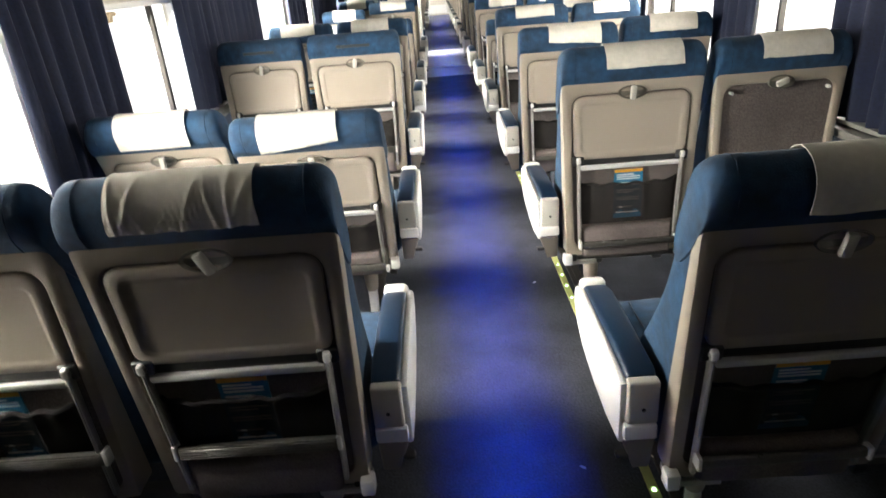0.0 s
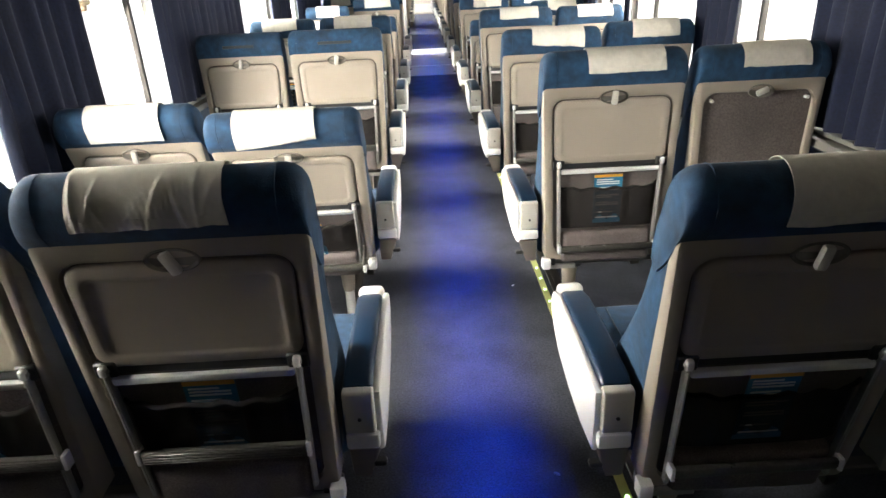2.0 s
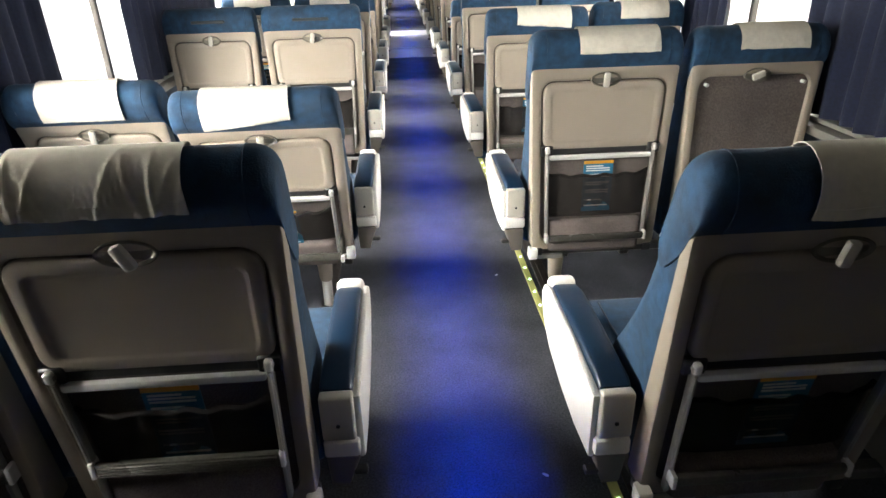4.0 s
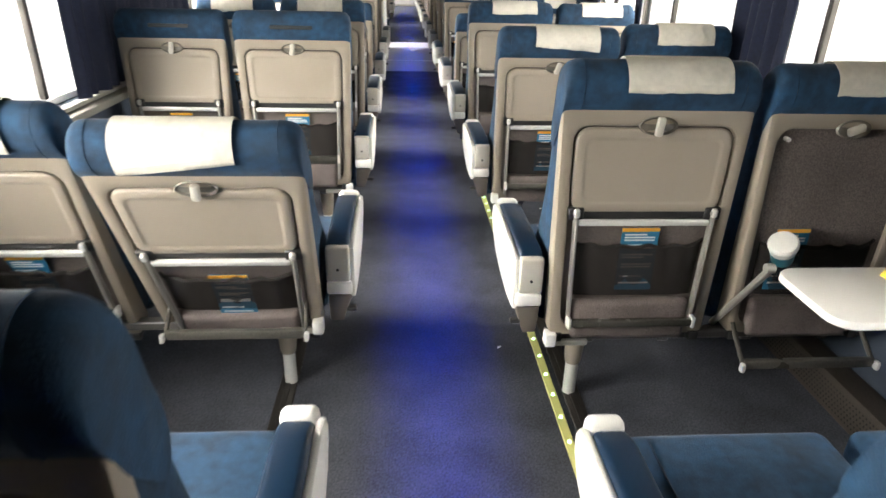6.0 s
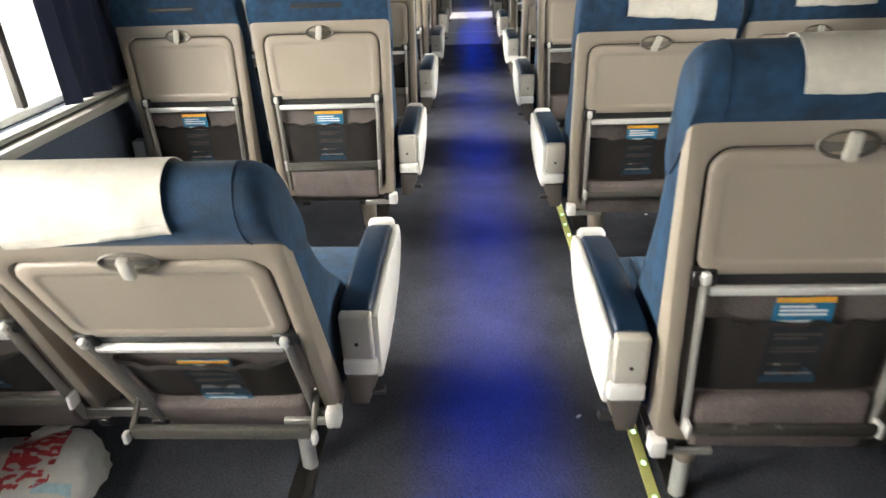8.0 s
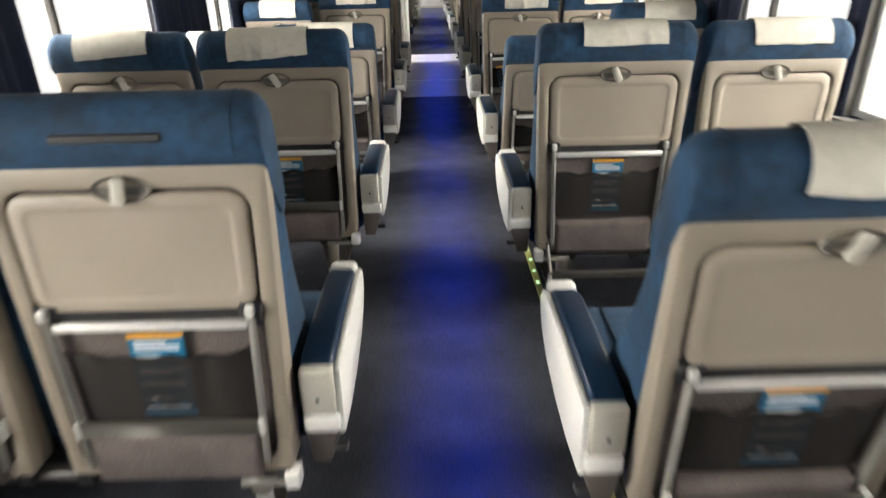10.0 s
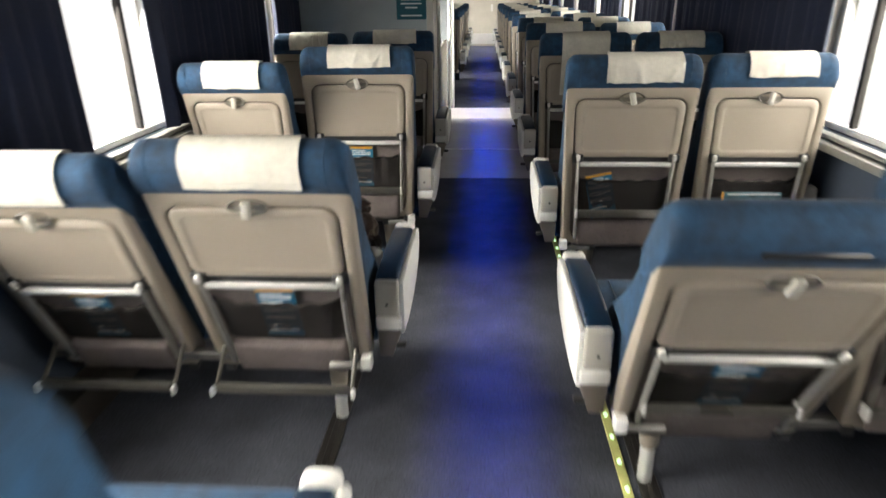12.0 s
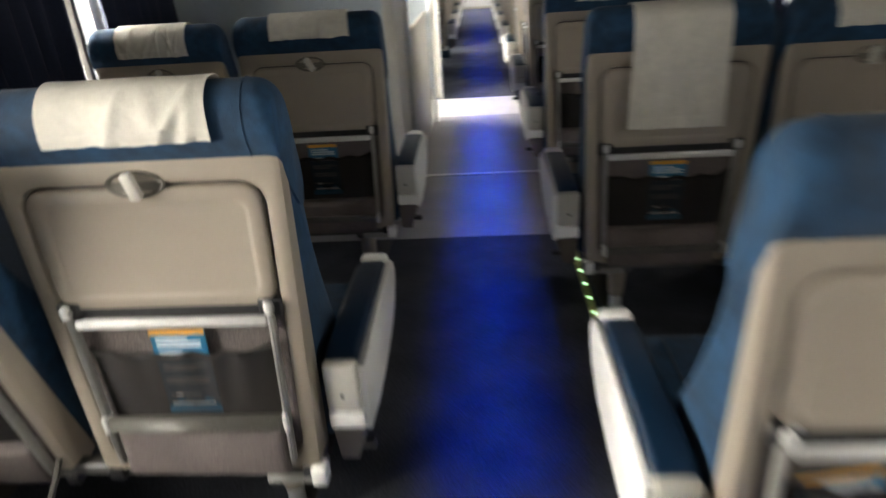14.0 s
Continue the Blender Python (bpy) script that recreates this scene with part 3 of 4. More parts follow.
def cover_mesh(key, crumple=0.002, drop=0.0, seed=1, half=0.142, fine=False, shift=0.0, low=1.130, slant=0.0):
    """Cloth over the headrest, from the back over the top and down the front, with a stitched hem.
    low: height of its edge on the back; slant: how much lower its right end hangs."""
    path = [Vector(p) for p in headrest_profile(0.004)]
    i1 = min(range(len(path)), key=lambda i: (path[i].x - 0.113) ** 2 + (path[i].y - 1.06) ** 2)
    path = path[:i1]
    rnd = random.Random(seed)
    off = Vector((rnd.uniform(0, 50), rnd.uniform(0, 50), 0))
    creases = [(rnd.uniform(-0.8, 0.8), rnd.uniform(-1.2, 1.2), rnd.uniform(0.04, 0.10)) for _ in range(5)]
    if fine:
        creases = [(rnd.uniform(-0.95, 0.95), rnd.uniform(-1.6, 1.6), rnd.uniform(0.018, 0.045)) for _ in range(14)]
    skew = rnd.uniform(-0.006, 0.006)
    n, m = (120 if fine else 44), 30

    def run(z0):
        """Points along the outline from height z0 on the back to the front edge."""
        k = next(i for i in range(len(path) - 1) if path[i + 1].y > z0)
        f = max(0.0, (z0 - path[k].y) / (path[k + 1].y - path[k].y))
        pts = [path[k].lerp(path[k + 1], f)] + path[k + 1:]
        if drop:
            pts = [Vector((pts[0].x - 0.004 - 0.003 * math.sin(q * 0.9), pts[0].y - drop * (1 - q / 9))) for q in range(9)] + pts
        d = [0.0]
        for a, b in zip(pts, pts[1:]):
            d.append(d[-1] + (b - a).length)
        out, i = [], 0
        for q in range(m + 1):
            t = d[-1] * q / m
            while i < len(d) - 2 and d[i + 1] < t:
                i += 1
            out.append(pts[i].lerp(pts[i + 1], (t - d[i]) / max(1e-9, d[i + 1] - d[i])))
        return out

    def sheet(thick, rows):
        secs = []
        for i in range(n + 1):
            u = 2 * i / n - 1
            row = []
            edge = low - slant * (u + 1) / 2 + 0.004 * noise.noise(Vector((u * 2.2, 3, 7)) + off) + crumple * 0.8 * noise.noise(Vector((u * 6, 1, 2)) + off)
            for k, (y, z) in enumerate(run(edge)[:rows]):
                v = k / m
                fade = max(0.0, 1 - v * 1.25)
                lift = crumple * fade * (0.25 if fine else 1.0) * (0.6 + noise.noise(Vector((u * 1.6, v * 3.0, 0)) + off))
                for cu, sl, w in creases:
                    lift += crumple * (2.2 if fine else 1.5) * max(0.0, 1 - v * 2.4) * math.exp(-((u - cu - sl * v * 1.5) / w) ** 2) * min(1, v * 8 + 0.35)
                q = (Vector((y, z)) - Vector((0.042, 1.12 if not drop else min(z, 1.12)))).normalized() * (0.002 + max(0, lift))
                dx = 0.005 * noise.noise(Vector((v * 2.5, 0, u)) + off) + (u * 0.005 - skew) * (1 - v)
                row.append(Vector((shift + u * half + dx, y + q.x, z + q.y)))
            out = [p + Vector((0, p.y - 0.042, (p.z - 1.12) if not drop else max(p.z - 1.12, 0))).normalized() * thick for p in row]
            secs.append(out + row[::-1])
        return secs

    back_mesh(key, loft(sheet(0.0016, m + 1)), M_COVER, angle=80)
    back_mesh(key + "_hem", loft(sheet(0.0030, 3)), M_COVER, angle=80)


def build_base_meshes():
    bm = box(-0.268, 0.268, 0.13, 0.688, 0.335, 0.478, 0.034, 5)
    bmesh.ops.subdivide_edges(bm, edges=[e for e in bm.edges if e.calc_length() > 0.2], cuts=14, use_grid_fill=True)
    for v in bm.verts:
        if v.co.z > 0.43:
            v.co.z += 0.014 * math.cos(v.co.x * 5.5) * min(1, max(0, (0.69 - v.co.y) / 0.12))
            v.co.z += 0.0035 * math.sin(v.co.x * 42 + 3 * v.co.y) * max(0, 1 - abs(v.co.y - 0.42) / 0.25)
    base_mesh("cushion", bm, M_PLUSH, angle=50)
    seam = [(-0.165 + 0.01 * math.sin(9 * y), y, 0.4795 + 0.014 * math.cos(0.165 * 5.5) * min(1, max(0, (0.69 - y) / 0.12)) + 0.0035 * math.sin(-0.165 * 42 + 3 * y) * max(0, 1 - abs(y - 0.42) / 0.25)) for y in [0.20 + 0.44 * k / 12 for k in range(13)]]
    base_mesh("cushion_seam", tube(seam, 0.003, 6), M_VINYL)
    base_mesh("leg_rest", box(-0.25, 0.25, 0.650, 0.686, 0.14, 0.340, 0.014, 2), M_PLUSH)
    bm = box(-0.196, 0.196, -0.022, -0.004, 0.492, 0.530, 0.006)
    for k in range(4):
        add_box(bm, -0.188, 0.188, -0.0255, -0.020, 0.498 + 0.0075 * k, 0.5015 + 0.0075 * k, 0.0012, 1)
    base_mesh("footrest_high", bm, M_FOOTBAR)
    base_mesh("footrest_pin", box(-0.006, 0.006, -0.024, 0.006, 0.492, 0.536, 0.004), M_ALU)
    base_mesh("footrest_folded", box(-0.196, 0.196, -0.040, -0.020, 0.414, 0.442, 0.008, 2), M_FOOTBAR)
    base_mesh("footrest_bracket", box(-0.0055, 0.0055, -0.043, -0.006, 0.410, 0.448, 0.004), M_ALU)
    base_mesh("footrest_bar", box(-0.212, 0.212, -0.118, -0.094, 0.300, 0.332, 0.008, 2), M_FOOTBAR)
    bm = tube([(0, 0.0, 0.405), (0, -0.030, 0.375), (0, -0.080, 0.335), (0, -0.112, 0.312)], 0.0075, 8)
    base_mesh("footrest_arm", bm, M_FOOTBAR)
    base_mesh("footrest_tip", box(-0.007, 0.007, -0.130, -0.108, 0.296, 0.326, 0.005, 2), M_ALU)
    for part_key in ("footrest_bar", "footrest_arm"):
        MESH[part_key + "_bright"] = MESH[part_key].copy()
        MESH[part_key + "_bright"].materials[0] = M_ALU
    for s in (-1, 1):
        sx = "L" if s < 0 else "R"

        def bx(a, b, *r, **k):
            return box(min(s * a, s * b), max(s * a, s * b), *r, **k)

        bm = bx(0.365, 1.45, 0.015, 0.055, 0.335, 0.366, bevel=0.005, seg=1)
        for x in (0.50, 0.76, 1.05, 1.32):
            add_box(bm, min(s * x, s * (x + 0.04)), max(s * x, s * (x + 0.04)), 0.055, 0.56, 0.30, 0.335, 0.004, 1)
        base_mesh("base_frame" + sx, bm, M_GREY)
        base_mesh("frame_tab" + sx, bx(0.395, 0.500, -0.004, 0.012, 0.326, 0.346, bevel=0.003, seg=1), M_STEEL)
        base_mesh("end_cap" + sx, bx(0.357, 0.393, -0.020, 0.024, 0.330, 0.378, bevel=0.007), M_WHITE)
        bm = tube([(s * 0.517, 0.176, 0.14), (s * 0.517, 0.176, 0.155), (s * 0.517, 0.176, 0.31)], [0.026, 0.030, 0.040], 14)
        base_mesh("collar" + sx, bm, M_SHELL)
        base_mesh("post" + sx, tube([(s * 0.517, 0.176, 0.0), (s * 0.517, 0.176, 0.145)], 0.023, 14), M_ALU)
        # aisle armrest
        prof = [(0.045, 0.612), (0.30, 0.622), (0.50, 0.622), (0.548, 0.612), (0.566, 0.585), (0.560, 0.545), (0.520, 0.500), (0.44, 0.460), (0.30, 0.435), (0.16, 0.428), (0.045, 0.440)]
        base_mesh("arm_panel" + sx, prism(prof, s * 0.252, s * 0.272, 0.007, 2), M_WHITE)
        base_mesh("arm_core" + sx, bx(0.273, 0.343, 0.062, 0.535, 0.455, 0.590, bevel=0.010), M_VINYL)
        prof = [(0.062, 0.588), (0.062, 0.622), (0.085, 0.634), (0.30, 0.640), (0.47, 0.637), (0.525, 0.622), (0.532, 0.588)]
        base_mesh("armrest" + sx, prism(prof, s * 0.270, s * 0.345, 0.014, 3), M_VINYL)
        base_mesh("arm_tip" + sx, bx(0.266, 0.346, 0.532, 0.578, 0.574, 0.630, bevel=0.019, seg=4), M_WHITE)
        base_mesh("arm_rear_cap" + sx, bx(0.268, 0.344, 0.030, 0.062, 0.500, 0.622, bevel=0.008, seg=3), M_IVORY)
        base_mesh("cap_screw" + sx, tube([(s * 0.306, 0.0275, 0.545), (s * 0.306, 0.034, 0.545)], 0.005, 8), M_DARK)
        base_mesh("arm_band" + sx, bx(0.262, 0.344, 0.026, 0.070, 0.455, 0.499, bevel=0.008, seg=2), M_WHITE)
        prof = [(0.034, 0.450), (0.16, 0.430), (0.135, 0.390), (0.095, 0.345), (0.058, 0.342)]
        bm = prism(prof, s * 0.264, s * 0.342, 0.008, 2)
        for k in range(4):
            add_box(bm, min(s * 0.262, s * 0.266), max(s * 0.262, s * 0.266), 0.055, 0.135, 0.360 + 0.018 * k, 0.366 + 0.018 * k)
        for v in bm.verts:
            v.co.x = s * max(abs(v.co.x), 0.264 + 0.034 * max(0.0, (0.440 - v.co.z) / 0.10))
        base_mesh("arm_base" + sx, bm, M_ARMLOW)
        base_mesh("lever" + sx, bx(0.252, 0.285, 0.045, 0.070, 0.380, 0.396, bevel=0.004, seg=1), M_DARK)
        # middle and window armrests
        base_mesh("middle_arm" + sx, bx(0.900, 0.942, 0.14, 0.52, 0.575, 0.625, bevel=0.014, seg=3), M_VINYL)
        base_mesh("middle_arm_cap" + sx, bx(0.902, 0.940, 0.50, 0.545, 0.575, 0.618, bevel=0.010), M_IVORY)
        base_mesh("window_arm" + sx, bx(1.446, 1.500, 0.08, 0.53, 0.570, 0.628, bevel=0.014, seg=3), M_VINYL)
        prof = [(0.035, 0.622), (0.08, 0.625), (0.10, 0.50), (0.10, 0.44), (0.05, 0.47), (0.03, 0.55)]
        base_mesh("window_arm_cap" + sx, prism(prof, s * 1.444, s * 1.502, 0.010, 2), M_IVORY)


build_back_meshes()
build_base_meshes()
COVER_KEYS = {}


def cover_key(kind, shift, low, slant, half):
    """One mesh for each hang of a cover."""
    spec = (kind, shift, low, slant, half)
    if spec not in COVER_KEYS:
        crumple, drop, fine = {"plain": (0.0015, 0, False), "soft": (0.0026, 0, False), "crumpled": (0.0032, 0, True), "folded": (0.0048, 0, False), "long": (0.005, 0.28, False)}[kind]
        key = "headrest_cover_%d" % len(COVER_KEYS)
        cover_mesh(key, crumple, drop, 11 + 3 * len(COVER_KEYS), half, fine, shift, low, slant)
        COVER_KEYS[spec] = key
    return COVER_KEYS[spec]


# safety card: sheet, band, printed lines
MESH["card"] = finish(box(-0.058, 0.058, -0.0015, 0.0015, 0.0, 0.208), M_CARD, "card")
MESH["band"] = finish(box(-0.058, 0.058, -0.0027, -0.0017, 0.196, 0.208), M_ORANGE, "band")
MESH["line_long"] = finish(box(-0.048, 0.046, -0.0026, -0.0016, 0, 0.0046), M_PRINT, "line")
MESH["line_short"] = finish(box(-0.048, 0.020, -0.0026, -0.0016, 0, 0.0046), M_PRINT, "line")

BACK_PARTS = ("shell", "carpet_panel", "tray_table", "latch_recess", "latch", "tray_bar", "tray_gap", "pocket", "pocket_hem", "lower_pad", "headrest")
PART_LABEL = {"shell": "grey-beige plastic seat shell", "latch": "ivory tray latch", "headrest": "blue plush headrest roll", "pocket": "black mesh magazine pocket",
              "carpet_panel": "grey-brown carpeted back panel", "tray_bar": "brushed aluminium bar", "tray_table": "folded grey-beige tray table"}
CARD_LABEL = "blue safety card with an orange top edge in a seat pocket"


def safety_card(m, lean=0.0, low=0.0, across=0.0):
    c = tagged(place("safety_card", MESH["card"]), CARD_LABEL, "safety card", "safety cards")
    c.matrix_basis = m @ pose(across, 0.004 - PIVOT.y, 0.525 - PIVOT.z - low, 0, lean, 0)
    place("band", MESH["band"], c, label="orange band")
    for k, z in enumerate((0.184, 0.175, 0.166, 0.150, 0.141, 0.118, 0.109, 0.086, 0.077, 0.045, 0.022)):
        place("printed_line", MESH["line_long" if k % 3 else "line_short"], c, pose(0, 0, z))


def y_at(tilt):
    """How far the back's lower third moves when it leans."""
    return -0.07 * math.sin(radians(tilt))


def seat_pair(s, y, backs, group):
    """Two seats on one frame. backs: for the aisle seat and the window seat a dict of recline and fittings."""
    sx = "L" if s < 0 else "R"
    lean = max(b.get("tilt", 0) for b in backs)
    word = "reclined" if lean > 12 else "upright"
    root = tagged(new("double_seat"), "blue plush double coach seat with grey shells, %s" % word, "train seat", group)
    root.matrix_basis = pose(0, y, 0)
    for key, label in (("base_frame", ""), ("frame_tab", "grey metal frame tab"), ("end_cap", "white plastic end cap"), ("collar", ""), ("post", "bright metal post")):
        place(key, MESH[key + sx], root, label=label)
    arm = place("armrest", MESH["armrest" + sx], root, label="navy vinyl aisle armrest pad")
    for key in ("arm_panel", "arm_core", "arm_tip", "arm_rear_cap", "cap_screw", "arm_band", "arm_base", "lever"):
        place(key, MESH[key + sx], arm, label="white plastic side panel" if key == "arm_panel" else "")
    mid = place("armrest", MESH["middle_arm" + sx], root)
    place("arm_tip", MESH["middle_arm_cap" + sx], mid)
    win = place("armrest", MESH["window_arm" + sx], root)
    place("arm_rear_cap", MESH["window_arm_cap" + sx], win)
    for which, b in enumerate(backs):
        cx = s * (0.622, 1.190)[which]
        if which:
            scale = Matrix.Diagonal((0.91, 1, 1, 1))
        else:
            scale = Matrix.Identity(4)
        cus = place("cushion", MESH["cushion"], root, pose(cx, 0, 0) @ scale)
        place("seam", MESH["cushion_seam"], cus)
        place("leg_rest", MESH["leg_rest"], root, pose(cx, 0, 0) @ scale)
        foot = b.get("foot", "folded")
        if foot == "folded":
            f = place("footrest", MESH["footrest_folded"], root, pose(cx, 0, 0))
            for q in (-0.199, 0.199):
                place("bracket", MESH["footrest_bracket"], f, pose(q, 0, 0))
        elif foot == "high":
            f = place("footrest", MESH["footrest_high"], root, pose(0, y_at(b.get("tilt", 0)), 0) @ pose(cx, 0, 0))
            for q in (-0.199, 0.199):
                place("bracket", MESH["footrest_pin"], f, pose(q, 0, 0))
        else:
            shine = "_bright" if foot == "polished" else ""
            f = place("footrest", MESH["footrest_bar" + shine], root, pose(cx, 0.03, 0.060) if foot == "mid" else pose(cx, 0, 0), "lowered footrest bar")
            for q in (-0.215, 0.215):
                place("footrest_arm", MESH["footrest_arm" + shine], f, pose(q, 0, 0))
                place("footrest_tip", MESH["footrest_tip"], f, pose(q * 1.03, 0, 0))
        turn = pose(cx, PIVOT.y, PIVOT.z, b.get("tilt", 0)) @ scale
        back = place("backrest", MESH["backrest"], root, turn)
        for key in BACK_PARTS:
            if b.get("open") and key in ("tray_table", "tray_bar", "tray_gap"):
                continue
            m = None
            if key == "latch":
                m = pose(0, -PIVOT.y, 1.045 - PIVOT.z, 0, b.get("latch", 8.0)) @ pose(0, PIVOT.y, -1.045 + PIVOT.z)
            place(key, MESH[key], back, m, PART_LABEL.get(key, ""))
        for q in (-0.226, 0.226):
            place("piping", MESH["piping"], back, pose(q, 0, 0))
        for q in (-0.216, 0.216):
            top = 0.79 - PIVOT.z
            lean_in = pose(q * taper(0.79), 0, top, 0, math.copysign(1.75, q), 0) @ pose(0, 0, -top)
            if not b.get("open"):
                place("hinge", MESH["hinge"], back, pose(q * taper(0.79), 0, 0))
                arm_ob = place("tray_arm", MESH["tray_arm"], back, lean_in, "aluminium tray arm")
                place("arm_cap", MESH["arm_cap"], arm_ob)
            else:
                place("stud", MESH["stud"], back, pose(q * 0.95, 0, 0), "bright metal stop for the tray")
            place("shell_foot", MESH["shell_foot"], back, pose(q * 1.15 * taper(0.37), 0, 0))
        world_m = pose(0, y, 0) @ turn
        kind = b["cover"]
        if kind:
            cov = cover_key(kind, b.get("shift", 0.0), b.get("edge", 1.130), b.get("slant", 0.0), b.get("half", 0.142))
            ob = place("headrest_cover", MESH[cov], None, world_m)
            place("hem", MESH[cov + "_hem"], ob)
            tagged(ob, {"long": "cream cloth headrest cover hanging down the seat back", "crumpled": "crumpled cream cloth cover over a blue headrest"}.get(kind, "cream cloth cover over a blue headrest"),
                   "headrest cover", "headrest covers")
        else:
            place("hook_strip", MESH["hook_strip"], back, label="dark hook-and-loop strip")
        if b.get("card", True):
            safety_card(world_m, b.get("card_lean", 0.0), b.get("low", 0.0), b.get("across", 0.0))
    return root


def B(tilt=0.0, cover="plain", foot="folded", card=True, **k):
    return dict(tilt=tilt, cover=cover, foot=foot, card=card, **k)


# aisle seat, window seat
LEFT = [
    (1.050, B(4.5, "crumpled", "high", latch=-25.0, shift=-0.018, edge=1.124), B(4.0, "soft", "high")),
    (2.364, B(24.5, "plain", "mid", low=0.05, shift=-0.020, edge=1.108, slant=-0.036), B(20.0, "plain", edge=1.115)),
    (3.738, B(-2.5, None, "high"), B(-2.5, None, "high")),
    (5.093, B(3.5, "folded", "high", latch=-30.0, shift=-0.010, edge=1.118, slant=-0.018), B(3.5, "soft", "high", latch=-20.0, shift=-0.02, slant=-0.02)),
    (6.458, B(20.0, "plain", "down", shift=0.013, half=0.148, edge=1.115), B(24.0, "plain", "down", shift=-0.008, half=0.155, edge=1.112)),
    (7.837, B(-1.5, "folded", "high", latch=-15.0, shift=0.010, half=0.148, edge=1.120), B(13.0, "soft", "down", shift=0.012, edge=1.118)),
    (9.180, B(-1.0, "folded", latch=-30.0, shift=0.01, edge=1.135), B(2.0, "crumpled", edge=1.115)),
] + [(14.55 + 1.33 * i, B((i * 7) % 5 - 1.0), B((i * 5) % 4)) for i in range(6)]
RIGHT = [
    (1.000, B(8.5, "plain", shift=0.050, edge=1.120), B(6.0)),
    (2.271, B(-1.0, "soft", latch=5.0, shift=0.037, edge=1.136), B(0.0, "plain", "down", open=True, latch=70.0, across=-0.10, shift=0.038, half=0.137, edge=1.138)),
    (3.586, B(6.5, "soft", latch=20.0, shift=0.034, edge=1.140, slant=0.020), B(3.0, "soft", shift=0.03, edge=1.134)),
    (4.886, B(-2.0, "soft", "down", latch=-25.0, shift=0.025, edge=1.142), B(-1.0, "plain", latch=-20.0, shift=0.03, edge=1.138)),
    (6.177, B(26.0, None), B(4.0, "soft", shift=0.04, edge=1.134)),
    (7.500, B(3.0, "folded", "high", latch=-15.0, card_lean=-12.0, low=0.022, across=-0.070, shift=0.042, half=0.150, edge=1.112), B(3.0, "soft", "polished", card=False, shift=0.03)),
    (8.800, B(-0.5, "long"), B(0.0, "crumpled")),
] + [(10.10 + 1.30 * i, B((i * 7) % 5 - 2.0, "soft", shift=0.02), B((i * 5) % 4, "plain")) for i in range(9)]
for y, *backs in LEFT:
    seat_pair(-1, y, backs, "seats on the left of the aisle")
for y, *backs in RIGHT:
    seat_pair(1, y, backs, "seats on the right of the aisle")

from mathutils.bvhtree import BVHTree

# ---- loose things ----
# let-down tray on the right window seat of the second row, with its arms
Y = 2.271
tray = tagged(new("open_tray_table"), "white tray table let down behind a blue coach seat", "tray table")
tray.matrix_basis = pose(1.148, Y, 0.004)
secs = []
for d, z in ((0.006, 0.680), (0.0, 0.684), (0.0, 0.698), (0.003, 0.702), (0.012, 0.703), (0.10, 0.703)):
    secs.append([(x, y, z) for x, y in rrect(-0.232 + d, 0.232 - d, -0.500 + d, -0.205 - d, max(0.060 - d, 0.012), 6)])
bm = loft(secs)
place("tray_top", finish(bm, M_WHITE, "tray_top"), tray)
for q in (-0.216, 0.216):
    bm = bmesh.new()
    add_tube(bm, [(q, 0.045, 0.375), (q, -0.185, 0.690)], 0.011, 8)
    add_tube(bm, [(q * 1.03 - 0.012, -0.185, 0.690), (q * 1.03 + 0.012, -0.185, 0.690)], 0.014, 10)
    place("tray_arm", finish(bm, M_STEEL, "tray_arm"), tray)


def lathe(profile, n=20):
    secs = [[(r * math.cos(2 * math.pi * k / n), r * math.sin(2 * math.pi * k / n), z) for k in range(n)] for r, z in profile]
    return loft(secs)


cup = tagged(new("paper_cup"), "white and teal paper cup with a white lid", "paper cup")
cup.matrix_basis = pose(1.062, Y - 0.030, 0.648, 38, 0, -42)
place("cup_body", finish(lathe([(0.031, 0.0), (0.0395, 0.082)]), M_CUP, "cup_body"), cup, label="teal printed paper")
place("cup_band", finish(lathe([(0.0378, 0.056), (0.0405, 0.083), (0.0395, 0.083)]), M_WHITE, "cup_band"), cup)
place("lid", finish(lathe([(0.041, 0.080), (0.0430, 0.082), (0.0430, 0.089), (0.0405, 0.092), (0.0385, 0.097), (0.035, 0.0985), (0.004, 0.0975)]), M_WHITE, "lid"), cup, label="white plastic lid")
snack = tagged(place("snack_wrapper", None), "crumpled yellow and orange snack wrapper on the tray", "wrapper")
snack.matrix_basis = pose(1.262, Y - 0.262, 0.708, 0, 0, 25)


def crumple_blob(rx, ry, rz, amp, seed, n=18, power=2.6, freq=3.0):
    """A soft closed shape that rests on z = 0, with creased sides."""
    bm = bmesh.new()
    bmesh.ops.create_icosphere(bm, subdivisions=4, radius=1.0)
    off = Vector((seed * 3.7, seed * 1.9, seed * 5.3))
    for v in bm.verts:
        c = v.co.normalized()
        k = (abs(c.x) ** power + abs(c.y) ** power + abs(c.z) ** power) ** (-1 / power)
        d = noise.noise(c * freq + off) + 0.5 * abs(noise.noise(c * freq * 2.3 + off)) - 0.3 * abs(noise.noise(c * freq * 4.1 - off))
        k *= 1 + amp * d
        v.co = Vector((c.x * k * rx, c.y * k * ry, max(c.z * k * rz, -rz * 0.92)))
    z = min(v.co.z for v in bm.verts)
    for v in bm.verts:
        v.co.z -= z
    return bm


place("foil", finish(crumple_blob(0.055, 0.035, 0.014, 0.35, 4), M_ORANGE, "foil", angle=60), snack)
place("foil_end", finish(crumple_blob(0.018, 0.028, 0.010, 0.4, 9), mat("yellow_foil", (0.80, 0.62, 0.05), 0.3, bump=0.2), "foil_end", angle=60), snack, pose(-0.06, 0, 0))

